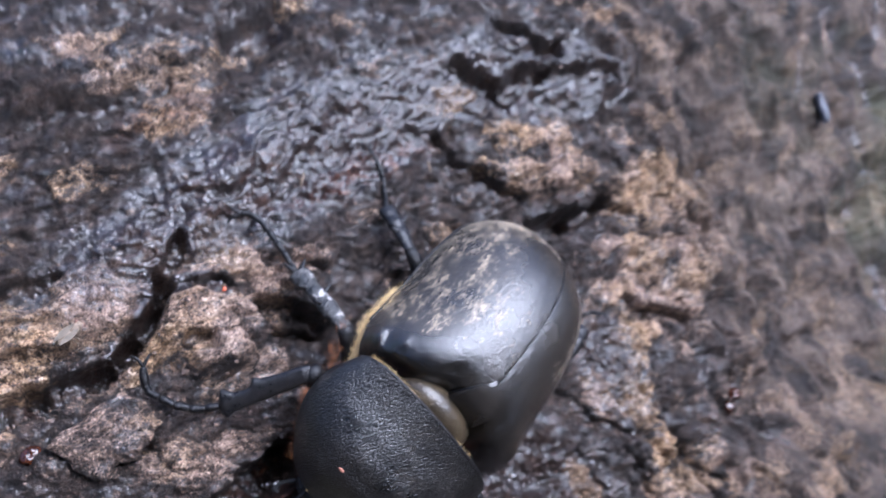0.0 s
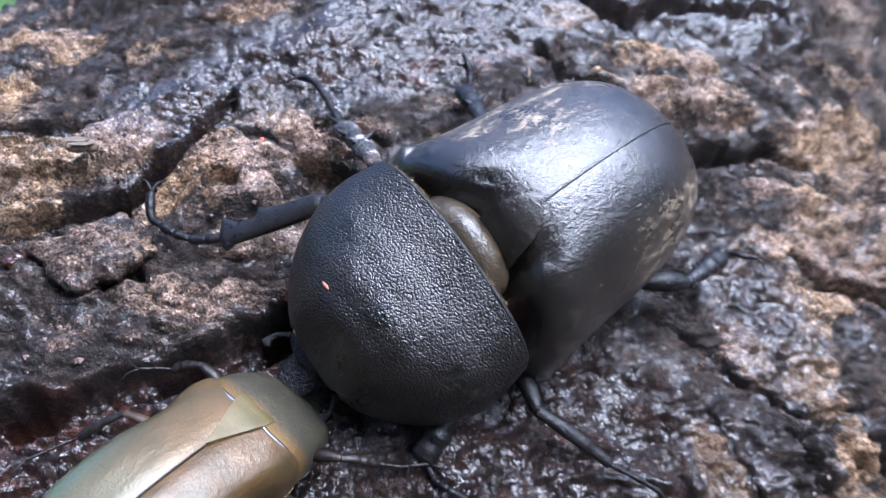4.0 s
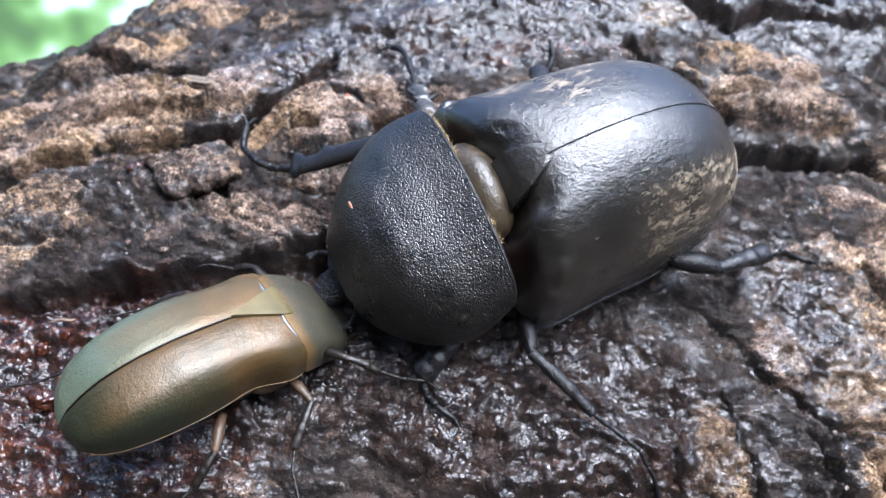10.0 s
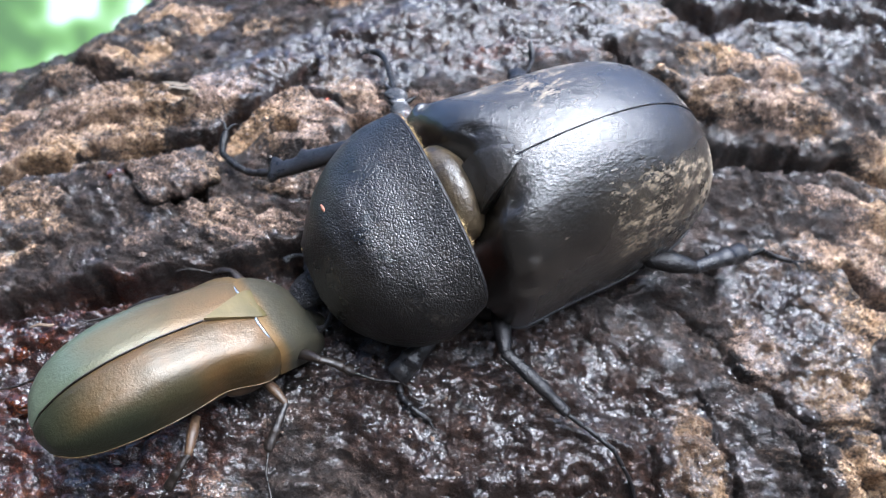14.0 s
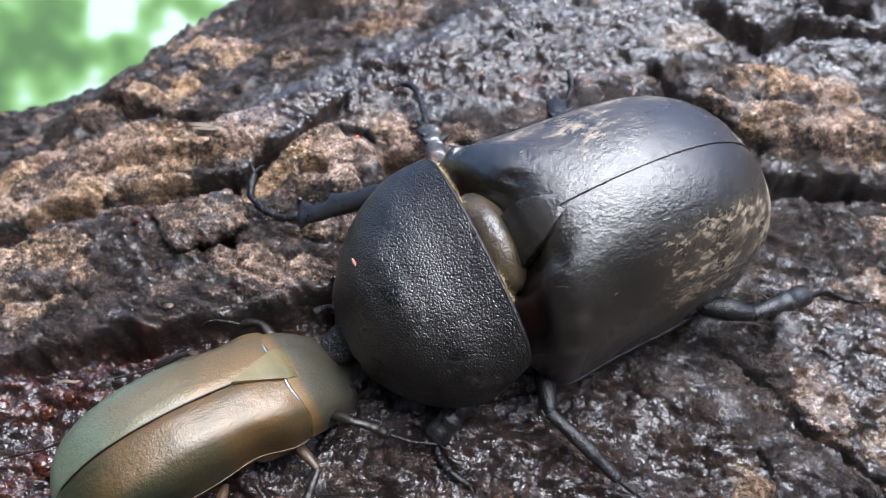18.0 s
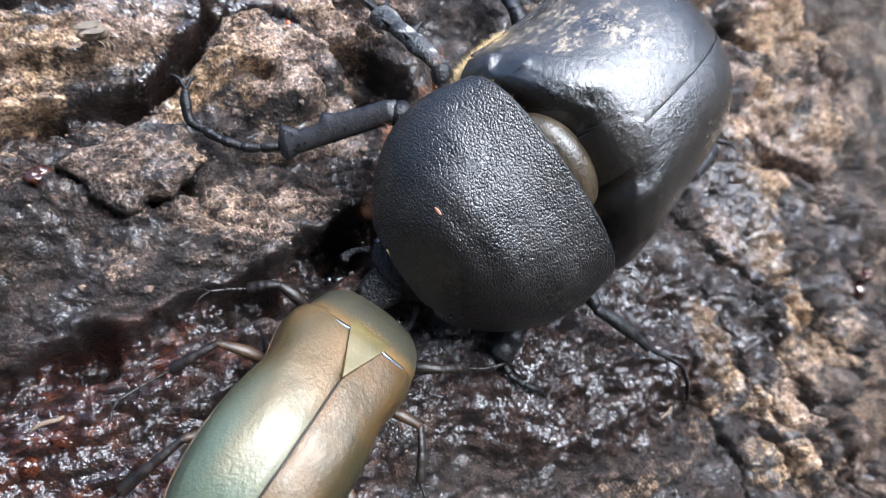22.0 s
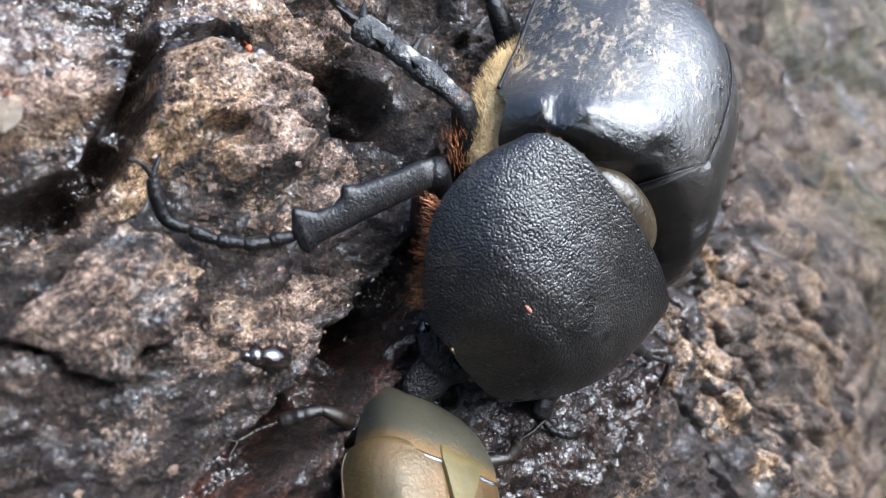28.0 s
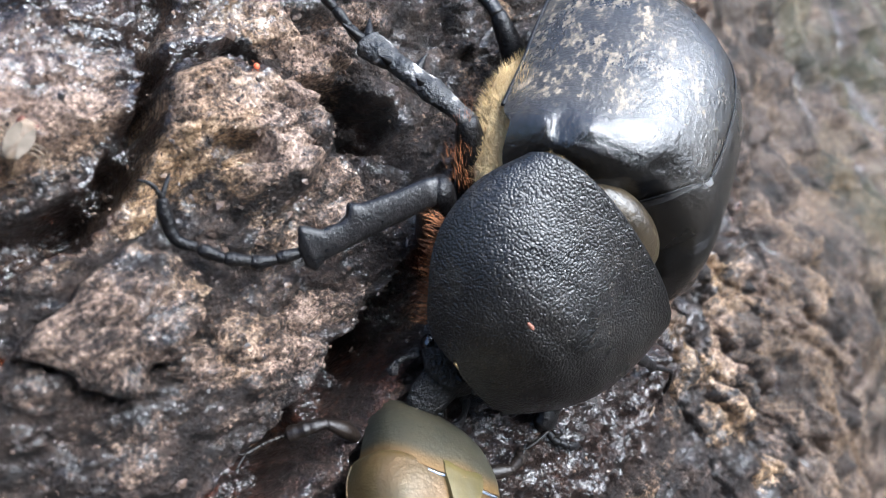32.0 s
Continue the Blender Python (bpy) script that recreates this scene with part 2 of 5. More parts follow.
def pronotum_material():
    """Black leather-like shell, finely granulated all over."""
    m = Mat("granular_shell")
    big = m.noise(220, 4, 0.6, seed=4.0)
    base = m.ramp(big, [(0.35, (0.0035, 0.0032, 0.003)), (0.7, (0.011, 0.0098, 0.0088))])
    dust = m.span(m.math("ADD", m.math("MULTIPLY", m.noise(260, 6, 0.7, seed=9.0), 0.6), m.math("MULTIPLY", m.noise(2600, 4, 0.7, seed=3.0), 0.4)), 0.52, 0.66)
    m.set("Base Color", m.mix(m.math("MULTIPLY", dust, 0.3), base, (0.10, 0.084, 0.068)))
    m.set("Roughness", m.span(big, 0.3, 0.7, 0.25, 0.36))
    m.set("Specular IOR Level", 0.5)
    wave = m.node("ShaderNodeTexVoronoi", Scale=5400.0, Randomness=1.0)
    wob = m.node("ShaderNodeTexNoise", Scale=1300.0, Detail=2.0)
    m.l.new(m.coord, wob.inputs["Vector"])
    add = m.n.new("ShaderNodeVectorMath")
    add.operation = "MULTIPLY_ADD"
    add.inputs[1].default_value = (0.0005, 0.0005, 0.0005)
    m.l.new(wob.outputs["Color"], add.inputs[0])
    m.l.new(m.coord, add.inputs[2])
    m.l.new(add.outputs[0], wave.inputs["Vector"])
    dome = m.math("SUBTRACT", 1.0, m.math("POWER", wave.outputs["Distance"], 1.6))
    m.bump((dome, 0.00006), (m.noise(7000, 2, 0.5, seed=6.0), 0.00003))
    return m.m


def plain_material(name, stops, scale, rough, bump=0.00005, spec=0.5, metal=0.0):
    m = Mat(name)
    fac = m.noise(scale, 4, 0.6)
    m.set("Base Color", m.ramp(fac, stops)).set("Roughness", m.span(fac, 0.3, 0.7, rough * 0.85, min(1.0, rough * 1.15)))
    m.set("Specular IOR Level", spec).set("Metallic", metal)
    m.bump((m.noise(scale * 4, 3, 0.6, seed=2.0), bump))
    return m.m


def chafer_material(name, inner, middle, rim, rough):
    """Metallic shell, one colour inside and another towards its edges, under a clear gloss."""
    m = Mat(name)
    big = m.noise(170, 4, 0.55, seed=1.0)
    bronze = m.ramp(big, [(0.34, inner), (0.62, middle)])
    m.set("Base Color", m.mix(m.attr("edge"), bronze, rim))
    m.set("Metallic", 0.3).set("Roughness", m.span(m.noise(900, 4, 0.6), 0.3, 0.7, rough * 1.5, rough * 2.1))
    m.set("Specular IOR Level", 0.36).set("Coat Weight", 0.18).set("Coat Roughness", rough * 1.1).set("Coat IOR", 1.55)
    m.bump((m.noise(300, 3, 0.5, (0.5, 1, 1), seed=3.0), 0.0003), (m.noise(2600, 3, 0.6), 0.00005), (m.noise(6000, 2, 0.5, seed=2.0), 0.00003))
    return m.m


M_BARK = bark_material()
M_SHELL = shell_material()
M_PRON = pronotum_material()
M_LEG = plain_material("black_leg", [(0.3, (0.003, 0.003, 0.0035)), (0.7, (0.010, 0.0088, 0.0084))], 900, 0.34, 0.00012, 0.24)
M_TIBIA = plain_material("rough_black_leg", [(0.3, (0.003, 0.003, 0.0035)), (0.7, (0.013, 0.0115, 0.011))], 1300, 0.30, 0.00006, 0.32)
M_DUSTY = plain_material("dusty_black_leg", [(0.36, (0.004, 0.004, 0.004)), (0.56, (0.03, 0.028, 0.026)), (0.64, (0.30, 0.28, 0.26))], 520, 0.5, 0.0004, 0.5)
M_HEAD = plain_material("rough_black_head", [(0.3, (0.003, 0.003, 0.003)), (0.7, (0.014, 0.012, 0.011))], 800, 0.42, 0.0005, 0.4)
M_LEG_RED = plain_material("red_black_leg", [(0.3, (0.012, 0.006, 0.005)), (0.7, (0.055, 0.018, 0.010))], 700, 0.3, 0.00006, 0.6)
M_HAIR = plain_material("orange_hair", [(0.3, (0.12, 0.035, 0.010)), (0.7, (0.34, 0.13, 0.04))], 600, 0.6)
M_FUR = plain_material("tan_fur", [(0.3, (0.34, 0.22, 0.085)), (0.7, (0.58, 0.42, 0.20))], 500, 0.8, 0.0003)
M_PLATE = plain_material("olive_plate", [(0.3, (0.020, 0.0145, 0.008)), (0.7, (0.060, 0.044, 0.024))], 500, 0.38, 0.0001, 0.45)
M_SPOT = plain_material("orange_speck", [(0.3, (0.13, 0.04, 0.025)), (0.7, (0.26, 0.12, 0.08))], 900, 0.6, 0.00005, 0.2)
# greenish edges; right copy darkened and left paled for bark and sky mirrored
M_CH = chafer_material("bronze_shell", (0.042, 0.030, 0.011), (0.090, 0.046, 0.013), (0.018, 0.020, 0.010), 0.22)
M_CH_SKYLIT = chafer_material("skylit_green_bronze_shell", (0.050, 0.035, 0.012), (0.100, 0.054, 0.016), (0.075, 0.090, 0.058), 0.22)
M_CH_PRON = chafer_material("olive_bronze", (0.026, 0.026, 0.018), (0.050, 0.042, 0.024), (0.15, 0.082, 0.02), 0.32)
M_CH_SCUT = plain_material("yellow_bronze", [(0.3, (0.055, 0.047, 0.018)), (0.7, (0.11, 0.082, 0.026))], 260, 0.3, 0.00004, 0.6, 0.1)
M_CH_RIM = plain_material("blue_rim", [(0.3, (0.10, 0.12, 0.15)), (0.7, (0.30, 0.34, 0.40))], 900, 0.2, 0.00001, 0.8, 0.4)
M_CH_LEG = plain_material("brown_leg", [(0.3, (0.003, 0.0025, 0.002)), (0.7, (0.014, 0.009, 0.006))], 700, 0.4, 0.00006, 0.35, 0.1)
M_CH_THIGH = plain_material("tan_thigh", [(0.3, (0.010, 0.006, 0.004)), (0.7, (0.065, 0.036, 0.016))], 500, 0.45, 0.00006, 0.4)
M_EYE = plain_material("black_eye", [(0.3, (0.004, 0.004, 0.005)), (0.7, (0.012, 0.011, 0.011))], 900, 0.12, 0.00001, 0.8)


# ---- mesh helpers ----
def mesh_from(name, verts, faces, mat, smooth=True):
    me = bpy.data.meshes.new(name)
    me.from_pydata([tuple(p) for p in verts], [], faces)
    me.materials.append(mat)
    if smooth:
        me.polygons.foreach_set("use_smooth", [True] * len(me.polygons))
    me.update()
    return me


def part(name, mesh, parent, label=""):
    ob = new(name, mesh)
    ob.parent = parent
    if label:
        ob["label"] = label
    return ob


def thing(name, m, label, category, **tags):
    ob = new(name)
    ob.empty_display_size = 0.01
    ob.matrix_world = m
    return tagged(ob, label, category, **tags)


def grid_faces(n, k, wrap=False, start=0):
    faces = []
    for i in range(n - 1):
        for j in range(k if wrap else k - 1):
            a, b = start + i * k + j, start + i * k + (j + 1) % k
            faces.append((a, b, b + k, a + k))
    return faces


def shell(name, pts, mat, thick, flip=False, attrs=None):
    """A curved sheet of real thickness from an n x k grid of points in mm."""
    pts = np.asarray(pts, float)
    n, k, _ = pts.shape
    du, dv = np.gradient(pts, axis=0), np.gradient(pts, axis=1)
    nor = np.cross(du, dv)
    nor /= np.linalg.norm(nor, axis=2, keepdims=True) + 1e-9
    if flip:
        nor = -nor
    low = pts - nor * thick
    verts = np.concatenate([pts.reshape(-1, 3), low.reshape(-1, 3)]) * MM
    top = grid_faces(n, k)
    bottom = [tuple(q + n * k for q in reversed(f)) for f in top]
    rim = [i for i in range(k)] + [i * k + k - 1 for i in range(1, n)] + [(n - 1) * k + j for j in range(k - 2, -1, -1)] + [i * k for i in range(n - 2, 0, -1)]
    # the rim has vertices of its own, so that the sheet's edge stays crisp
    o, r = 2 * n * k, len(rim)
    verts = np.concatenate([verts, verts[rim], verts[[q + n * k for q in rim]]])
    side = [(o + (i + 1) % r, o + i, o + r + i, o + r + (i + 1) % r) for i in range(r)]
    faces = top + bottom + side
    if flip:
        faces = [tuple(reversed(f)) for f in faces]
    me = mesh_from(name, verts, faces, mat)
    for key, values in (attrs or {}).items():
        at = me.attributes.new(key, "FLOAT", "POINT")
        at.data.foreach_set("value", np.concatenate([values.ravel(), values.ravel(), values.ravel()[rim], values.ravel()[rim]]).astype(np.float32))
    return me


def tube(name, path, radii, mat, sides=10, flat=1.0, bumps=0.0, cap=True):
    """A swept limb through points in mm; flat squeezes it along its second axis."""
    p = np.asarray(path, float)
    r = np.asarray(radii, float) if np.ndim(radii) else np.full(len(p), float(radii))
    s = np.linspace(0, len(p) - 1, (len(p) - 1) * 5 + 1)
    i = np.clip(s.astype(int), 0, len(p) - 2)
    f = (s - i)[:, None]
    get = lambda a, j: a[np.clip(j, 0, len(a) - 1)]
    p0, p1, p2, p3 = get(p, i - 1), get(p, i), get(p, i + 1), get(p, i + 2)
    c = 0.5 * (2 * p1 + (p2 - p0) * f + (2 * p0 - 5 * p1 + 4 * p2 - p3) * f ** 2 + (3 * p1 - p0 - 3 * p2 + p3) * f ** 3)
    rr = np.interp(s, np.arange(len(p)), r)
    tan = np.gradient(c, axis=0)
    tan /= np.linalg.norm(tan, axis=1, keepdims=True) + 1e-9
    up = np.array([0.0, 0.0, 1.0])
    side = np.cross(tan, up)
    bad = np.linalg.norm(side, axis=1) < 0.2
    side[bad] = np.cross(tan[bad], (1.0, 0, 0))
    side /= np.linalg.norm(side, axis=1, keepdims=True)
    top = np.cross(side, tan)
    verts = []
    for q in range(len(c)):
        for j in range(sides):
            a = 2 * math.pi * j / sides
            g = 1 + bumps * math.sin(q * 2.3 + j * 1.7)
            verts.append(c[q] + rr[q] * g * (math.cos(a) * side[q] + flat * math.sin(a) * top[q]))
    faces = grid_faces(len(c), sides, True)
    faces = [tuple(reversed(x)) for x in faces]
    if cap:
        verts += [c[0] - tan[0] * rr[0] * 0.5, c[-1] + tan[-1] * rr[-1] * 0.6]
        a, b = len(verts) - 2, len(verts) - 1
        base = (len(c) - 1) * sides
        for j in range(sides):
            k = (j + 1) % sides
            faces.append((a, k, j)[::-1])
            faces.append((b, base + j, base + k)[::-1])
    return mesh_from(name, np.array(verts) * MM, faces, mat)


def join(name, meshes, mat):
    """Several pieces of one part as one mesh."""
    verts, faces = [], []
    for me in meshes:
        o = len(verts)
        verts += [tuple(v.co) for v in me.vertices]
        faces += [tuple(o + i for i in f.vertices) for f in me.polygons]
        bpy.data.meshes.remove(me)
    return mesh_from(name, verts, faces, mat)


def blob(name, centre, radii, mat, n=18, k=24, wobble=0.0, seed=0):
    """A rounded lump."""
    th = np.linspace(0, math.pi, n)[:, None]
    ph = np.linspace(0, 2 * math.pi, k, endpoint=False)[None, :]
    x, y, z = np.sin(th) * np.cos(ph), np.sin(th) * np.sin(ph), np.cos(th) + 0 * ph
    g = 1 + wobble * (smooth_noise(x * 2 + 9 + seed, y * 2 + z * 3, seed) + 0.5 * smooth_noise(x * 5 + seed, y * 5 + z * 7, seed))
    pts = np.stack([x * radii[0] * g, y * radii[1] * g, z * radii[2] * g], -1) + np.array(centre)
    return mesh_from(name, pts.reshape(-1, 3) * MM, grid_faces(n, k, True), mat)


# ---- the log ----
# fissures: u1 v1 u2 v2 half-width depth
FISSURES = [
    (-19.5, 31, -23, 27.4, 1.0, 3.0), (-23, 27.4, -23.4, 25.2, 1.2, 3.6), (-23.4, 25.2, -24.9, 22.3, 1.3, 4.2), (-24.9, 22.3, -27.8, 19.5, 1.5, 4.2),
    (-27.8, 19.5, -30.4, 17.9, 1.5, 3.8), (-30.4, 17.9, -37.7, 17.4, 1.6, 3.2), (-22.0, 25.3, -17.5, 24.4, 0.45, 2.0), (-17.5, 24.4, -16.0, 23.0, 0.5, 1.8),
    (-37.7, 17.4, -58, 12, 1.6, 3.2), (-13.0, 18.6, -7.0, 15.8, 1.9, 4.5), (-12.5, 15.6, -7.5, 14.0, 1.7, 3.6), (-21.9, 17.4, -20.6, 17.0, 0.9, 2.4),
    (-36.0, 11.0, -32.6, 8.9, 1.0, 2.6), (-32.6, 8.9, -29.0, 10.0, 0.9, 2.4), (-62, 14.6, -50, 17.0, 1.8, 4.0), (-50, 17.0, -45.0, 18.2, 1.2, 3.0), (-9, 25.5, -3.0, 22.0, 0.6, 1.6), (-56, 40, -44, 33.5, 1.8, 4.5), (-44, 33.5, -33, 30.6, 0.9, 2.2), (-50, 24, -38, 22.6, 0.5, 1.4),
]
FISSURES_RIGHT = [
    (31, 18.5, 43, 18.4, 2.0, 6.0), (43, 18.4, 51, 20.8, 1.4, 4.5), (51, 20.8, 57, 18, 0.7, 2.0), (20, 36, 25, 29, 0.8, 2.6), (25, 29, 31, 24, 0.9, 2.6), (40, 52, 52, 47, 1.4, 3.5), (20.5, -3.5, 26.4, -6.4, 0.6, 1.6),
    (26.4, -6.4, 28.1, -10.2, 0.6, 1.8), (28.1, -10.2, 33.9, -15.6, 0.8, 2.4), (33.9, -15.6, 44, -15.5, 0.9, 2.4),
    (29, 46, 35, 41, 2.2, 3.5), (35, 41, 48, 43, 1.8, 3.5), (48, 43, 63, 42, 1.8, 3.0), (15.5, -18.5, 17.5, -27, 0.9, 4.0), (17.5, -27, 21, -44, 1.4, 4.5),
    (22.5, -13, 25, -22, 0.7, 3.0), (25, -22, 27, -36, 1.0, 3.5), (31, -16, 37, -28, 1.0, 3.5), (37, -28, 41, -46, 1.5, 4.5), (44, -15.5, 52, -32, 1.4, 4.0), (46, 4, 60, -4, 1.2, 3.5),
]
CLEFT = [(-70, -7.5, -49, -3.8, 1.6, 3.4), (-49, -3.8, -38, -2.4, 1.9, 4.0), (-38, -2.4, -26, -1.4, 2.2, 5.0), (-26, -1.4, -17, 1.6, 2.8, 6.0), (-17, 1.6, -4, 5, 3.0, 5.5)]
# lumps: u v half-length half-breadth turn height
LUMPS = [
    (-19.6, 18.6, 6.6, 4.9, -25, 2.6), (-38, 25.5, 16, 3.6, -8, 2.2), (-31, 9, 9, 6.5, -12, 1.2), (-48, 8.5, 12, 6, 5, 2.0),
    (-48, 42, 16, 6, 35, 3.0), (-22, 31, 10, 3, 18, 0.9), (2, -17, 15, 7.5, -10, 2.2), (40, 26, 11, 3.0, -2, 2.4), (46, 13, 12, 5, 4, 1.6),
    (31, -9, 3.6, 5.0, 20, 1.2), (20, -18, 4.5, 4.0, 0, 0.8), (-2, 41, 12, 5, 25, 1.4), (70, 8, 16, 12, 30, 3.0), (-6, 28, 6, 3.5, -10, 1.0), (-22, 57, 15, 6, -6, 3.2), (62, 22, 12, 8, -20, 1.6), (33, 31, 12, 4.5, 0, 1.6),
]


def seg_dist(u, v, a, b, c, d):
    du, dv = c - a, d - b
    t = np.clip(((u - a) * du + (v - b) * dv) / (du * du + dv * dv), 0, 1)
    return np.hypot(u - a - t * du, v - b - t * dv)


def oval(u, v, cu, cv, ru, rv, turn):
    c, s = math.cos(radians(turn)), math.sin(radians(turn))
    x, y = (u - cu) * c + (v - cv) * s, -(u - cu) * s + (v - cv) * c
    return np.hypot(x / ru, y / rv)


FORM = (0.08, -0.95, 2.20, -4.02, 2.58, 2.35, 0.67, -1.15, 5.96, -1.81)


def form(u, v):
    """The log's slow swells, in mm."""
    x, y = np.clip(u, -66, 90) / 50, np.clip(v, -48, 52) / 50
    terms = (1, x, y, x * x, x * y, y * y, x ** 3, x * x * y, x * y * y, y ** 3)
    return sum(k * q for k, q in zip(FORM, terms))


def warp(u, v):
    """Wavering coordinates, so that no edge runs straight."""
    return u + 2.4 * fbm(u / 8, v / 8, 3, 11) + 0.5 * fbm(u / 1.6, v / 1.6, 2, 13), v + 2.0 * fbm(u / 7, v / 7, 3, 12) + 0.5 * fbm(u / 1.5, v / 1.5, 2, 14)


def relief(u, v):
    """Height of the bark over the smooth log, in mm."""
    wu, wv = warp(u, v)
    plates = 1.5 * fbm(wu / 26, wv / 10, 4, 1) + 0.8 * ridged(wu / 15, wv / 5.2, 3, 5) + 1.1 * fbm(wu / 7, wv / 3.2, 4, 8, 0.6)
    nearby = 1 - step(55, 100, u)
    h = form(u, v) + 0.45 * plates + 0.55 * (nearby * terraces(plates, 0.75) + (1 - nearby) * plates)
    # crust: small knobs and pits
    calm = np.maximum(1 - step(0.8, 1.15, oval(u, v, 4, -16, 23, 13, -14)), 0.7 * (1 - step(0.7, 1.2, oval(u, v, 0, 38, 34, 9, 16))))
    near = (1 - step(48, 72, u)) * (1 - 0.8 * calm)
    h = h + near * (0.18 * knobs(wu / 1.9, wv / 1.5, 51) + 0.14 * knobs(u / 0.95 + 3, v / 0.8, 53) + 0.38 * fbm(u / 1.1, v / 0.9, 2, 55))
    h = h - 0.45 * nearby * (1 - 0.6 * calm) * step(0.2, 0.7, ridged(wu / 3.6, wv / 2.0, 2, 21))
    own_h, crack = plates_of(wu / 6.0, wv / 3.4, 61)
    h = h + (0.6 * own_h - 0.55 * crack) * (1 - 0.5 * calm) * nearby
    for cu, cv, ru, rv, turn, high in LUMPS:
        h = h + high * (1 - step(0.58, 1.10, oval(wu, wv, cu, cv, ru, rv, turn)))
    for group in (FISSURES, FISSURES_RIGHT, CLEFT):
        for a, b, c, d, wide, deep in group:
            if b < 0 and group is FISSURES_RIGHT:
                wide, deep = 0.5 * wide, 0.6 * deep
            h = h - deep * (1 - step(0.6, 1.08, seg_dist(wu, wv, a, b, c, d) / wide))
    # low overlapping flakes across the wet band, each rising up the log
    band = 1 - step(0.7, 1.2, oval(u, v, 0, 38, 34, 9, 16))
    q = (wv - 0.28 * wu + 1.2 * fbm(u / 5, v / 5, 2, 37)) / 4.2
    q = q - np.floor(q)
    h = h + band * (0.45 * knobs(wu / 1.6, wv / 1.3, 39) + 0.4 * fbm(u / 1.2, v / 0.9, 2, 38))
    h = h + band * 0.9 * (np.where(q < 0.86, q / 0.86, (1 - q) / 0.14) - 0.5)
    # the wet slab under the large beetle is a mass of small lumps
    slab = 1 - step(0.8, 1.1, oval(u, v, 4, -16, 22, 13, -14))
    h = h + slab * (0.75 * knobs(wu / 1.15, wv / 1.0, 31) + 0.6 * fbm(u / 1.0, v / 0.8, 2, 30) + 0.7 * fbm(u / 4, v / 3, 2, 32))
    sappy = 1 - step(2.0, 7.0, np.minimum.reduce([seg_dist(u, v, a, b - 2, c, d - 2) for a, b, c, d, _, _ in CLEFT[:4]]))
    h = h + sappy * (1.3 * knobs(wu / 2.4, wv / 1.9, 33) + 0.9 * knobs(u / 1.0, v / 0.9, 35) - 0.9)
    # a deep hollow high on the log
    h = h - 5.0 * (1 - step(0.3, 1.2, oval(wu, wv, 0, 57, 8, 4.5, 28)))
    # the far end and the underside are rough and knobbly, cracked across the grain
    rough = np.maximum(step(40, 75, u), step(18, 34, u) * step(8, 24, -v))
    own_h, crack = plates_of(wu / 6.5, wv / 10.5, 63, 0.30)
    own_b, crack_b = plates_of(wu / 2.6, wv / 3.4, 65, 0.35)
    h = h + rough * (nearby * (1.6 * own_h - 2.4 * crack + 0.3 * own_b - 0.3 * crack_b) + 3.6 * knobs(wu / 8.5, wv / 10, 41) + 3.0 * ridged(wu / 12, wv / 24, 2, 46) + 2.6 * fbm(u / 14, v / 14, 3, 45) - 1.8)
    # the log's upper edge falls away behind the left-hand ridges
    far = (u + 50) * -0.37 + (v - 50) * 0.93 - 12
    h = h - np.minimum(0.055 * np.clip(far + 3, 0, None) ** 2, 150)
    return h


LOG_R = 300.0


def log_point(u, s, h):
    """A point of the log: u along it, s round it (arc in mm from the face's middle), h over it."""
    a = s / LOG_R
    r = LOG_R + h - np.clip((np.abs(u - 5) - 20), 0, 60) ** 2 / 1200
    return np.stack([u, 2 + r * np.sin(a), 3.0 - LOG_R + r * np.cos(a)], -1)


def spaced(lo, hi, fine, far_lo, far_hi, grow=1.25):
    mid = list(np.arange(lo, hi + fine / 2, fine))
    left, right, d = [lo], [mid[-1]], fine
    while left[-1] > far_lo:
        d *= grow
        left.append(max(far_lo, left[-1] - d))
    d = fine
    while right[-1] < far_hi:
        d *= grow
        right.append(min(far_hi, right[-1] + d))
    return np.array(left[:0:-1] + mid + right[1:])


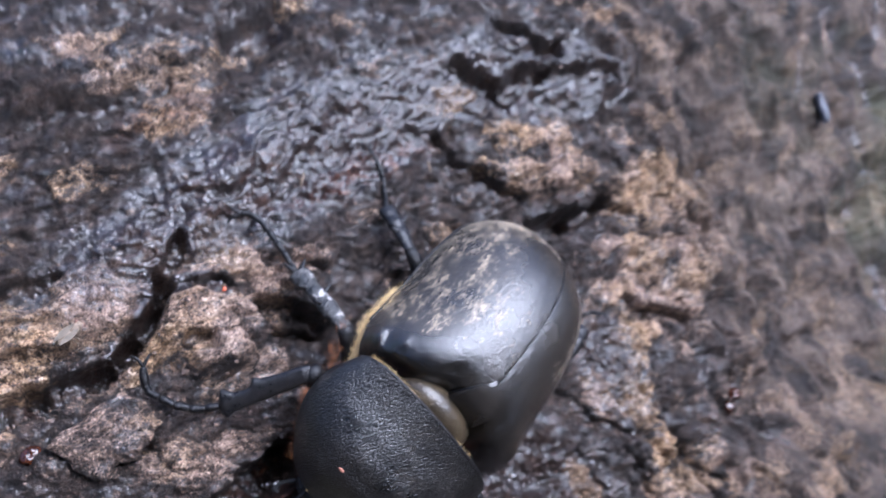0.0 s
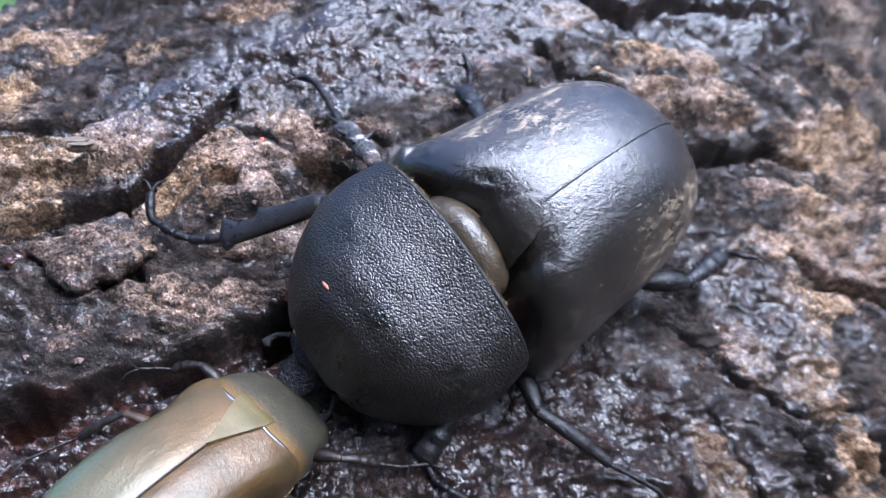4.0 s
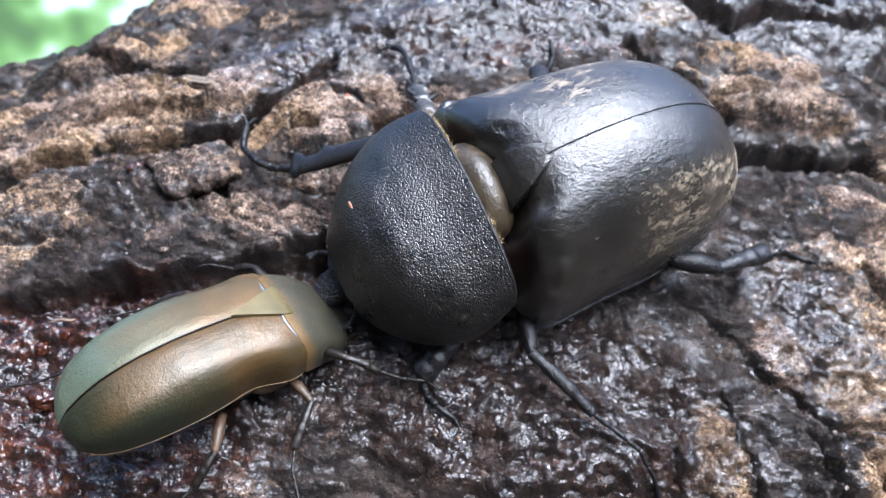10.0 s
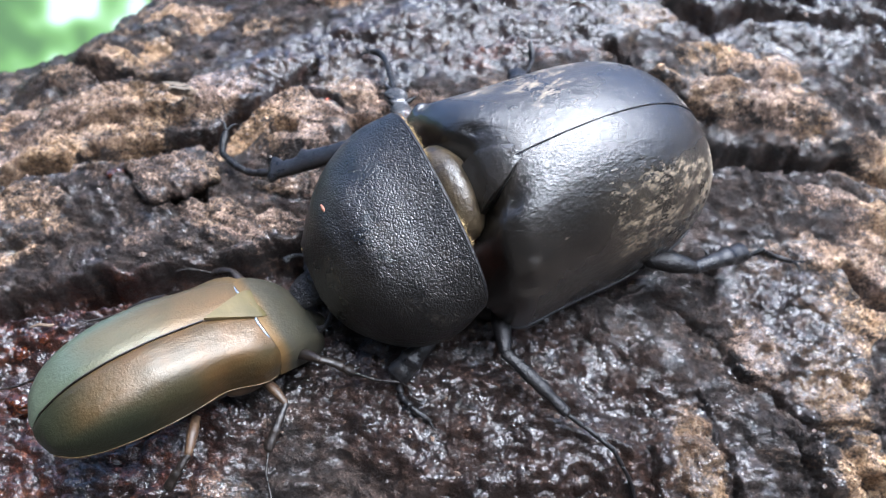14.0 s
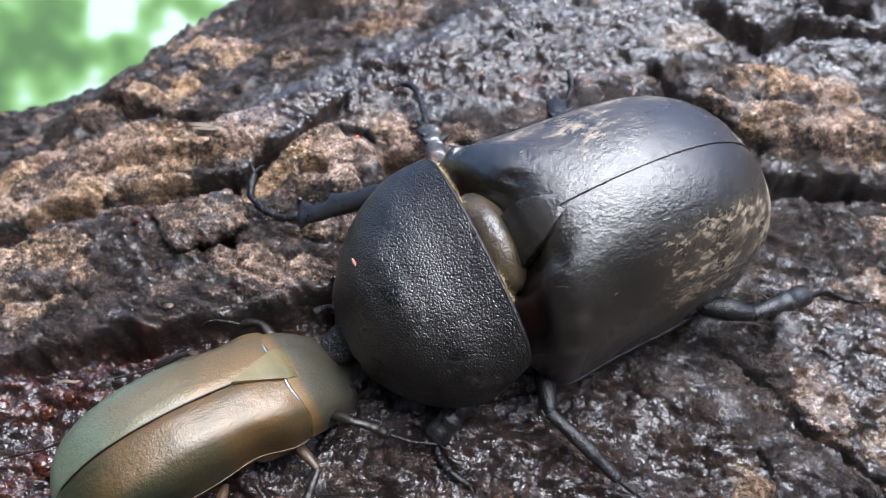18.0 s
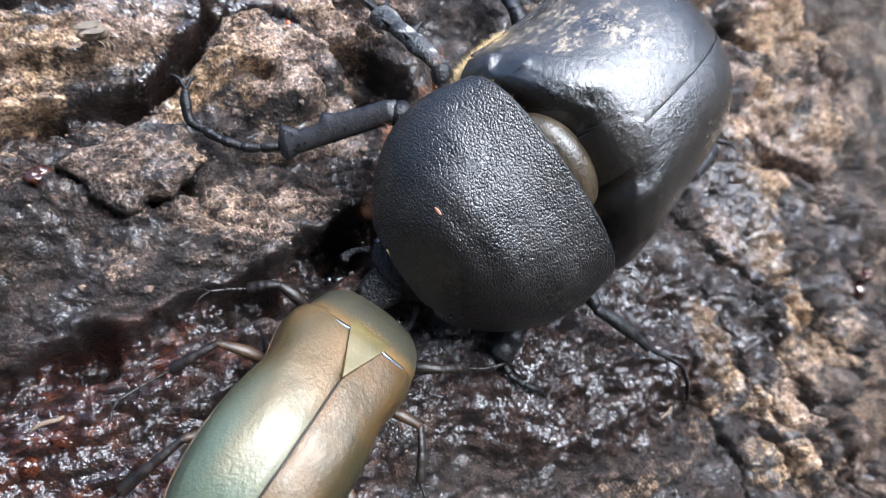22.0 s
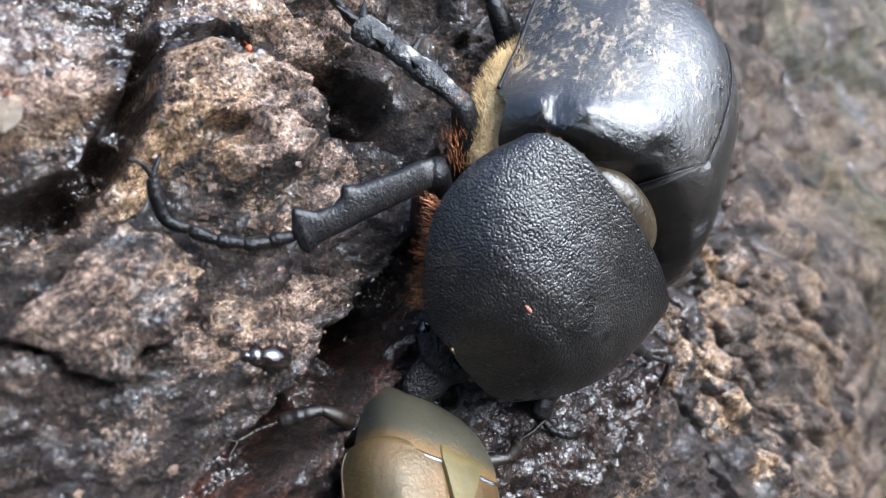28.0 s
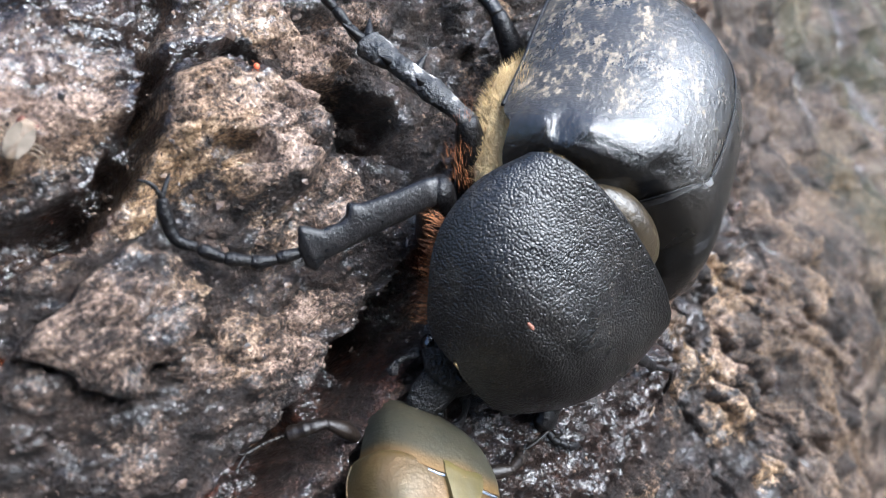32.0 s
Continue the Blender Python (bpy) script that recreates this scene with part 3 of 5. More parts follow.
def make_log():
    us = np.concatenate([spaced(-56, 44, 0.25, -700, 44, 1.02), np.arange(44.4, 120, 0.42), spaced(120.6, 121, 0.5, 120.6, 900, 1.04)])
    ss = spaced(-32, 48, 0.25, -930, 930, 1.025)
    u, s = np.meshgrid(us, ss, indexing="ij")
    h = relief(u, s)
    fade = (1 - step(500, 900, np.abs(s))) * (1 - step(500, 690, np.abs(u)))
    pts = log_point(u, s, h * fade)
    n, k = u.shape
    verts = pts.reshape(-1, 3) * MM
    faces = grid_faces(n, k)
    # close the seam behind and the two sawn ends
    faces += [(i * k + k - 1, i * k, (i + 1) * k, (i + 1) * k + k - 1) for i in range(n - 1)]
    faces += [tuple(range(k)), tuple((n - 1) * k + j for j in range(k - 1, -1, -1))]
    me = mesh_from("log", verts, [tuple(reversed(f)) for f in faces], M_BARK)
    v = s
    wet_and_shade = np.maximum.reduce([
        0.66 * (1 - step(0.7, 1.15, oval(u, v, 3, -14, 25, 12, -14))),
        0.8 * (1 - step(0.6, 1.3, oval(u, v, -2, 36, 32, 6.5, 14))),
        0.6 * (1 - step(0.6, 1.2, oval(u, v, 45, 42, 24, 9, 0))),
        0.7 * (1 - step(0.6, 1.3, oval(u, v, -45, -16, 26, 14, 0))),
        0.6 * (1 - step(0.5, 1.3, oval(u, v, 36, -4, 8, 12, 0))),
    ])
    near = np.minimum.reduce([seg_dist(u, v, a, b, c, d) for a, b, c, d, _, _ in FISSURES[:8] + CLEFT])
    wet_and_shade = np.maximum(wet_and_shade, 1.0 * (1 - step(0.7, 2.0, near)))
    pale = np.maximum.reduce([
        1.2 * (1 - step(0.6, 1.15, oval(u, v, -18.5, 20, 6.5, 4.6, -25))),
        0.6 * (1 - step(0.6, 1.2, oval(u, v, -42, 26, 18, 4, -6))),
        1.0 * (1 - step(0.5, 1.2, oval(u, v, -31, 24.5, 7, 4.5, -10))),
        0.3 * (1 - step(0.5, 1.2, oval(u, v, -25, 7, 6, 4.5, -14))),
        0.1 * step(6, 14, -u) * step(4, 8, v) * (1 - step(28, 34, v)),
        # tan bark, painted paler for the sky light this side lacks
        0.55 * step(6, 14, -u) * step(13, 17, v) * (1 - step(29, 34, v)),
        0.7 * (1 - step(0.5, 1.2, oval(u, v, 50, -4, 6, 5, 0))),
        0.7 * (1 - step(0.5, 1.2, oval(u, v, 30, -28, 5, 5, 0))),
        1.0 * (1 - step(0.5, 1.2, oval(u, v, -10, 24.5, 7, 4.0, -12))),
        0.9 * (1 - step(0.5, 1.2, oval(u, v, -29, 27, 5, 4, -12))),
        1.15 * (1 - step(0.5, 1.2, oval(u, v, 31, -8, 3.2, 5.0, 15))),
        1.15 * (1 - step(0.5, 1.2, oval(u, v, 38, -11, 5.5, 2.6, 5))),
        1.1 * (1 - step(0.5, 1.2, oval(u, v, 40, -20, 4.5, 3.5, 0))),
        0.8 * (1 - step(0.5, 1.2, oval(u, v, 52, 8, 9, 8, 0))),
        1.1 * (1 - step(0.5, 1.2, oval(u, v, 22, -19, 3.0, 6.0, 10))),
        0.9 * (1 - step(0.5, 1.2, oval(u, v, 40, 26, 14, 3.5, 0))),
        0.75 * (1 - step(0.5, 1.2, oval(u, v, 66, 10, 36, 16, 20))),
        0.55 * (1 - step(0.5, 1.2, oval(u, v, -45, 44, 18, 6, 35))),
        0.75 * (1 - step(0.6, 1.2, oval(u, v, -52, 7, 10, 5.5, 5))),
        0.6 * (1 - step(0.5, 1.2, oval(u, v, -46, 17, 9, 4, 0))),
        0.7 * (1 - step(0.5, 1.2, oval(u, v, -46, 26, 13, 3.5, -4))),
        0.35 * step(45, 80, u) + 0 * v,
        0.6 * step(20, 34, u) * step(14, 28, -v),
        0.5 * (1 - step(0.5, 1.2, oval(u, v, 26, 40, 10, 4, 0))),
        0.4 * (1 - step(0.5, 1.2, oval(u, v, -20, 57, 16, 6, -8))),
        0.5 * (1 - step(0.4, 1.2, oval(u, v, -14, 48, 9, 3.5, 14))),
        0.9 * (1 - step(0.4, 1.2, oval(u, v, 64, 20, 14, 8, -20))),
        0.55 * (1 - step(0.6, 1.2, oval(u, v, 34, 32, 14, 5, 0))),
    ])
    # shade of the low places, painted in as dark, glossy wetness
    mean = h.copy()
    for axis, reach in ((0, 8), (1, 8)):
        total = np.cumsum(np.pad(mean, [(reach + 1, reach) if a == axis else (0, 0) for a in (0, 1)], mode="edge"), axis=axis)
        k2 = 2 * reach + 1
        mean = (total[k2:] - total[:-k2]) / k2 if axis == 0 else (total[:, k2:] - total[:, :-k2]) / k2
    wet_and_shade = np.maximum(wet_and_shade, 0.6 * step(0.5, 1.8, mean - h))
    old = np.maximum(step(52, 88, u), 0.8 * step(26, 48, u) * step(20, 34, -v))
    # each plate of bark has weathered in its own way
    wu, wv = warp(u, v)
    tone, _ = plates_of(wu / 6.0, wv / 3.4, 61)
    pale = np.clip(pale + 0.8 * tone, 0, 1.3)
    sap = np.clip(0.95 * (1 - step(1.5, 4.5, np.minimum.reduce([seg_dist(u, v, a, b - 1.5, c, d - 1.5) for a, b, c, d, _, _ in CLEFT[:4]]))), 0, 1)
    sap = sap * (1 - 0.5 * step(-30, -24, u)) * (0.3 + 0.7 * step(-0.12, 0.18, fbm(wu / 2.6, wv / 1.8, 3, 71)))
    sap = np.maximum(sap, 0.45 * (1 - step(0.3, 1.2, oval(u, v, 6, 33, 16, 3, 10))))
    sap = np.maximum(sap, 0.35 * (1 - step(0.3, 1.2, oval(u, v, -14, 48, 9, 3.0, 14))))
    sap = np.maximum(sap, 0.75 * (1 - step(0.3, 1.2, oval(u, v, -36, -17, 17, 9, 0))))
    sap = np.maximum(sap, 0.8 * (1 - step(0.4, 1.2, oval(u, v, -47, -7, 14, 4.5, 8))))
    for key, values in (("wet_and_shade", wet_and_shade), ("pale", pale), ("sap", sap), ("old", old), ("film", (1 - step(0.7, 1.2, oval(u, v, 0, 38, 34, 9, 16))) - 0.5 * (1 - step(0.8, 1.15, oval(u, v, 4, -16, 23, 13, -14)))), ("moss", step(85, 150, u) + 0 * v)):
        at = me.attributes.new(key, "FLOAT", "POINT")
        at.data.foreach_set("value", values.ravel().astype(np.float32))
    ob = new("log", me)
    ob.matrix_world = FACE
    return tagged(ob, "fissured dark brown log with wet sap-stained bark", "log", kind="structure")


log = make_log()


FLAKE_W = 4.5


def make_flake():
    """A loose, three-cornered plate of bark that stands proud of the log."""
    edge = [(-38.2, 14.2), (-35.0, 15.6), (-32.0, 16.8), (-29.6, 16.6), (-28.0, 14.6), (-27.4, 12.6), (-29.2, 11.0), (-30.6, 9.6), (-32.4, 9.9), (-34.0, 9.2), (-36.0, 11.4)]
    cu, cv, n, rings = -32.2, 13.0, 66, 14
    pts = np.zeros((rings, n, 3))
    loop = np.array([[np.interp(q * len(edge), range(len(edge) + 1), [e[i] for e in edge + edge[:1]]) for i in (0, 1)] for q in np.linspace(0, 1, n, endpoint=False)])
    ru, rv = loop[:, 0] - cu, loop[:, 1] - cv
    for i in range(rings):
        q = (i + 0.02) / (rings - 1)
        u, v = cu + ru * q, cv + rv * q
        jag = 1 + (0.14 * smooth_noise(u / 0.7, v / 0.7, 61) + 0.22 * smooth_noise(u / 1.9, v / 1.9, 62)) * q
        u, v = cu + ru * q * jag, cv + rv * q * jag
        w = FLAKE_W + 0.05 * (u - cu) - 0.10 * (v - cv) - 0.9 * q ** 5 + 1.3 * fbm(u / 2.2, v / 1.8, 4, 63, 0.6) + 0.35 * knobs(u / 0.9, v / 0.8, 64)
        pts[i] = np.stack([u, v, w], -1)
    low = pts.copy()
    low[:, :, 2] -= 1.3
    verts = np.concatenate([pts.reshape(-1, 3), low.reshape(-1, 3)]) * MM
    top = [tuple(reversed(f)) for f in grid_faces(rings, n, True)]
    o = rings * n
    under = [tuple(q + o for q in reversed(f)) for f in top]
    rim = [((rings - 1) * n + j, (rings - 1) * n + (j + 1) % n, o + (rings - 1) * n + (j + 1) % n, o + (rings - 1) * n + j) for j in range(n)]
    me = mesh_from("bark_flake", verts, top + under + [tuple(reversed(f)) for f in rim], M_BARK)
    at = me.attributes.new("pale", "FLOAT", "POINT")
    at.data.foreach_set("value", [0.45] * len(verts))
    ob = new("bark_flake", me)
    ob.matrix_world = FACE
    return tagged(ob, "pale brown three-cornered plate of loose bark on the log", "bark flake")


make_flake()


def bark_w(u, v):
    """The bark's height at u, v in mm."""
    a = math.asin(max(-0.9, min(0.9, (v - 2) / LOG_R)))
    s = a * LOG_R
    h = float(relief(np.array([[u]], float), np.array([[s]], float))[0, 0])
    return float(log_point(np.array(u, float), np.array(s), h)[2])


# ---- ground, far foliage and unseen dark screens ----
def make_ground():
    m = Mat("leaf_litter")
    fac = m.noise(9, 8, 0.7)
    m.set("Base Color", m.ramp(fac, [(0.3, (0.010, 0.0075, 0.0045)), (0.6, (0.032, 0.024, 0.014)), (0.75, (0.022, 0.032, 0.012))])).set("Roughness", 0.9)
    m.bump((fac, 0.05))
    xs = np.sign(np.linspace(-1, 1, 61)) * np.abs(np.linspace(-1, 1, 61)) ** 3 * 400
    x, y = np.meshgrid(xs, xs, indexing="ij")
    z = 0.06 * fbm(x / 1.7, y / 1.7, 4, 60) * step(400, 30, np.hypot(x, y)) + 0.14
    ob = new("ground", mesh_from("ground", np.stack([x, y, z - 0.02], -1).reshape(-1, 3), grid_faces(61, 61), m.m))
    return tagged(ob, "brown leaf litter on the forest floor", "ground", kind="structure")


make_ground()


def curved_screen(name, mat, lo, hi, radius, high, label):
    """A far curved screen between two bearings, uneven along its top."""
    n, pts = 64, []
    for i, zz in enumerate(np.linspace(-0.3, high, 8)):
        for j in range(n + 1):
            a = radians(lo + (hi - lo) * j / n)
            top = (0.5 * math.sin(11 * a) + 0.3 * math.sin(23 * a + 1)) if i == 7 else 0
            r = radius + 0.3 * math.sin(5 * a)
            pts.append((r * math.cos(a), r * math.sin(a), zz + top))
    ob = new(name, mesh_from(name, pts, grid_faces(8, n + 1), mat))
    return tagged(ob, label, "foliage", kind="structure")


def make_backdrop():
    m = Mat("far_foliage_glow", Roughness=1.0)
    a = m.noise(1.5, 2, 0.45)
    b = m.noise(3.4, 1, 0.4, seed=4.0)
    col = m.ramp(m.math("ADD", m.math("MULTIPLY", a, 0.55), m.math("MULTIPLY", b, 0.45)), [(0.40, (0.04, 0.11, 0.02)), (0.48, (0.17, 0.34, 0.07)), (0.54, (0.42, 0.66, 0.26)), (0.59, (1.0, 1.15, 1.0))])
    # self-lit: daylight on the far leaves is put in as emission
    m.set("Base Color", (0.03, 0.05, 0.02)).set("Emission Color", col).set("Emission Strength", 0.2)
    curved_screen("backdrop", m.m, 105, 190, 6.5, 4.0, "glowing backdrop for the bright out-of-focus green foliage far behind the log")
    # unseen dark screens, added to keep low sky light and reflections off
    d = Mat("sky_block", Roughness=1.0)
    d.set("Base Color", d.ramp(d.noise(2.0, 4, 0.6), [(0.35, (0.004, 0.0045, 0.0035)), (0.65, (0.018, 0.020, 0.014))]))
    curved_screen("backdrop", d.m, 190, 235, 6.6, 3.4, "unseen dark screen round the log that blocks low sky light")
    # taller on the camera's side, to darken what the shells mirror
    curved_screen("backdrop", d.m, 235, 300, 6.6, 7.5, "tall unseen dark screen that blocks sky light on the near side of the log")
    curved_screen("backdrop", d.m, 300, 395, 6.6, 2.2, "low unseen dark screen on the side left open to the sun")
    curved_screen("backdrop", d.m, 395, 465, 6.6, 4.2, "unseen dark screen round the log that blocks low sky light")


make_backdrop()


# ---- the large beetle ----
def profile(x, knots):
    xs, ys = zip(*knots)
    xs, ys = np.array(xs, float), np.array(ys, float)
    m = np.gradient(ys, xs)
    i = np.clip(np.searchsorted(xs, x) - 1, 0, len(xs) - 2)
    hh = xs[i + 1] - xs[i]
    t = (x - xs[i]) / hh
    return ((2 * t ** 3 - 3 * t ** 2 + 1) * ys[i] + (t ** 3 - 2 * t ** 2 + t) * hh * m[i] + (-2 * t ** 3 + 3 * t ** 2) * ys[i + 1] + (t ** 3 - t ** 2) * hh * m[i + 1])


def spow(x, p):
    return np.sign(x) * np.abs(x) ** p


EL_X = [-3.4, -2.5, -1.7, -0.9, -0.2, 1.2, 3.4, 7, 12, 17, 21, 24.5, 27, 28.6, 29.3]
EL_W = list(zip(EL_X, [8.8, 10.6, 11.7, 12.2, 12.4, 12.4, 12.2, 12.0, 11.9, 11.5, 10.6, 8.8, 6.4, 3.5, 1.2]))
EL_T = list(zip(EL_X, [8.2, 12.4, 15.9, 16.9, 17.4, 18.0, 18.4, 18.8, 18.8, 17.6, 15.4, 12.3, 9.0, 6.2, 4.6]))
EL_E = list(zip(EL_X, [7.4, 6.4, 5.8, 5.2, 5.0, 4.7, 4.3, 3.9, 3.4, 3.2, 3.0, 2.9, 2.9, 3.0, 3.2]))


EL_END = {1: 0.88, -1: 1.0}
EL_WIDE = {1: 1.0, -1: 0.91}


def el_z(x, y):
    """Height of the wing cases at x, y."""
    hw, zt, ze = profile(x, EL_W), profile(x, EL_T), profile(x, EL_E)
    sf = np.clip(np.abs(y) / hw, 0, 1) ** (1 / 0.92)
    return ze + (zt - ze) * np.sqrt(1 - sf ** 2) ** 0.90


def lean(side, x, edge):
    """How far the front edge runs forward at the shoulders and back at the middle."""
    return ((0.0 if side < 0 else 0.5) * step(0.4, 0.8, edge) - 1.3 * (1 - step(0.22, 0.5, edge))) * (1 - step(0, 9, x))


def elytron(side):
    x = np.concatenate([np.linspace(-3.4, 0, 12), np.linspace(0.5, 26, 44), np.linspace(26.4, 29.3, 10)])[:, None]
    f = np.linspace(0.0, 1.0, 46)[None, :] ** 1.15 * EL_END[side] * math.pi / 2
    hw, zt, ze = profile(x, EL_W), profile(x, EL_T), profile(x, EL_E)
    y = hw * spow(np.sin(f), 0.92)
    z = ze + (zt - ze) * spow(np.cos(f), 0.90)
    # shoulder knob, suture groove
    across = y / hw
    z = z + (1.5 if side > 0 else 0.4) * np.exp(-((x + 0.6) / 1.1) ** 2 - ((across - 0.95) / 0.06) ** 2) + 0.45 * np.exp(-((x + 0.2) / 0.8) ** 2 - ((across - 0.78) / 0.05) ** 2) - 0.5 * np.exp(-((x + 0.2) / 0.9) ** 2 - ((across - 0.86) / 0.03) ** 2) - 0.25 * np.exp(-((x + 0.6) / 0.5) ** 2 - ((y - 4.2) / 0.5) ** 2)
    z = z - 0.04 * np.exp(-(y / 0.15) ** 2)
    z = z + 0.05 * fbm(x / 5 + 7, y / 5 + side * 5, 2, 77)
    xx = x + 0 * f
    edge = y / np.maximum(hw, 0.1)
    if side < 0:
        mud = 0.27 * step(5, 12, xx) * step(0.35, 0.6, edge) * (1 - step(0.9, 1.0, edge)) + 0.34 * step(22, 26.5, xx) + 0.08 + 0.10 * step(0.9, 0.97, edge)
    else:
        mud = 0.20 * step(0.35, 0.75, edge) * step(0.8, 3, xx) + 0.13 * step(3, 7, xx) * (1 - step(9, 14, xx)) * step(0.15, 0.3, edge) * (1 - step(0.5, 0.7, edge)) + 0.30 * step(20, 27, xx) + 0.14 * step(0.5, 1.5, xx)
    # the front edge runs forward towards both shoulders
    pts = np.stack([xx - lean(side, xx, edge), side * (EL_WIDE[side] * y + 0.008) + 0.5, z], -1)
    return shell("elytron", pts, M_SHELL, 0.35, flip=side < 0, attrs={"mud": np.clip(mud, 0, 1) * step(-0.6, 0.8, xx), "front": 1 - step(-0.8, 0.3, xx)})


def elytron_rim(side):
    x = np.linspace(1.6, 28.4, 26) if side > 0 else np.linspace(-1.5, 28.4, 26)
    e = EL_END[side] * math.pi / 2
    y = profile(x, EL_W) * math.sin(e) ** 0.92 + 0.08
    z = profile(x, EL_E) + (profile(x, EL_T) - profile(x, EL_E)) * math.cos(e) ** 0.90
    return tube("rim", np.stack([x - lean(side, x, np.ones_like(x)), side * y * EL_WIDE[side] + 0.5, z - 0.1], -1), 0.17, M_LEG, 6)


def scutellum():
    x = np.linspace(-1.2, 1.6, 18)[:, None]
    hw = 2.3 * np.clip(1 - ((x + 1.2) / 2.85), 0.02, 1) ** 0.5
    y = hw * np.linspace(-1, 1, 21)[None, :]
    z = el_z(x - 1.1 + 0 * y, np.abs(y)) + 0.13 - 0.05 * (np.abs(y) / hw) ** 4
    return shell("scutellum", np.stack([x + 0 * y, y + 0.5, z], -1), M_SHELL, 0.8, flip=True)


PR_X = [-15.2, -14.2, -12.2, -9.5, -6.5, -4.0]
PR_W = list(zip(PR_X, [2.98, 4.85, 7.72, 9.92, 10.7, 9.95]))
PR_T = list(zip(PR_X, [5.27, 9.2, 11.95, 13.4, 14.5, 15.8]))
PR_E = list(zip(PR_X, [5.64, 4.69, 5.43, 6.88, 9.48, 12.26]))
PR_SET = Matrix.Translation((-9.61, 1.67, 7.77)) @ Euler((radians(1.05), radians(2.57), radians(-1.02)), "XYZ").to_matrix().to_4x4() @ Matrix.Translation((9, 0, -9))


def neck_point(x, f):
    """A point of the neck shield: x along it, f from -1 to 1 across it."""
    a = f * math.pi / 2
    hw, zt, ze = profile(x, PR_W), profile(x, PR_T), profile(x, PR_E)
    y = hw * spow(np.sin(a), 0.9)
    z = ze + (zt - ze) * spow(np.cos(a), 0.85)
    fr = (x + 15.2) / 11.2
    xx = x + 0.11 * (np.abs(y) / 9) ** 2 * fr + 0.12 * (np.abs(y) / 5) ** 2 * (1 - fr) ** 2
    pts = np.stack([xx + 0 * y, y, z], -1)
    r = np.array(PR_SET)
    return pts @ r[:3, :3].T + r[:3, 3]


def pronotum():
    x = np.concatenate([np.linspace(-15.2, -13.9, 14), np.linspace(-13.6, -5.2, 40), np.linspace(-5.0, -4.0, 8)])[:, None]
    f = np.linspace(-0.999, 0.999, 71)[None, :]
    pts = neck_point(x, f)
    pts[:, :, 2] += 0.10 * fbm(pts[:, :, 0] / 3.0, pts[:, :, 1] / 3.0, 3, 90)
    return shell("pronotum", pts, M_PRON, 0.4, flip=True)


def pronotum_rim():
    """The thin raised margin along the hind edge and both sides."""
    fs = np.linspace(-0.999, 0.999, 41)
    hind = neck_point(np.full((1, 41), -4.0), fs[None])[0]
    xs = np.linspace(-4.0, -14.2, 16)
    left = neck_point(xs[None], np.full((1, 16), 0.999))[0]
    right = neck_point(xs[None], np.full((1, 16), -0.999))[0]
    return tube("pronotum_rim", np.concatenate([right[:0:-1], hind, left[1:]]) + np.array([0.05, 0, 0.06]), 0.26, M_LEG, 7)


def hairs(name, roots, ways, length, radius, mat, seed=3):
    """A fringe of single fine hairs."""
    rng = random.Random(seed)
    verts, faces = [], []
    for (a, d) in zip(roots, ways):
        d = Vector(d) + Vector((rng.uniform(-0.35, 0.35), rng.uniform(-0.35, 0.35), rng.uniform(-0.3, 0.3)))
        d = d.normalized() * length * rng.uniform(0.6, 1.2)
        a = Vector(a)
        s = d.orthogonal().normalized() * radius
        t = d.cross(s).normalized() * radius
        o = len(verts)
        verts += [a + s, a - 0.5 * s + 0.87 * t, a - 0.5 * s - 0.87 * t, a + d + Vector((0, 0, -0.12 * length))]
        faces += [(o, o + 1, o + 3), (o + 1, o + 2, o + 3), (o + 2, o, o + 3)]
    return mesh_from(name, [v * MM for v in verts], faces, mat, False)


def tooth(base, way, length, radius, mat=None):
    b, w = np.array(base, float), np.array(way, float)
    w = w / np.linalg.norm(w)
    return tube("tooth", [b, b + w * length * 0.5, b + w * length], [radius, radius * 0.62, 0.04], mat or M_LEG, 8)


def tarsus(parent, path, radius, mat, label=""):
    """Five bead-like joints and a pair of claws."""
    p = np.asarray(path, float)
    cum = np.r_[0, np.cumsum(np.linalg.norm(np.diff(p, axis=0), axis=1))]
    at = lambda q: np.array([np.interp(q * cum[-1], cum, p[:, i]) for i in range(3)])
    cuts = [0, 0.16, 0.31, 0.46, 0.61, 1.0]
    for a, b in zip(cuts, cuts[1:]):
        mid = [at(a + (b - a) * q) for q in (0.04, 0.35, 0.75, 0.98)]
        part("tarsal_joint", tube("tarsal_joint", mid, [radius * 0.85, radius * 1.0, radius * 1.2, radius * 0.95], mat, 8), parent)
    end, way = at(1.0), at(1.0) - at(0.93)
    way = way / np.linalg.norm(way)
    side = np.cross(way, (0, 0, 1.0))
    side /= np.linalg.norm(side) + 1e-9
    for k in (-1, 1):
        part("claw", tube("claw", [end, end + way * 0.9 + k * side * 0.5, end + way * 1.4 + k * side * 1.1 + np.array([0, 0, -0.5])], [radius * 0.55, radius * 0.4, 0.05], mat, 6), parent)


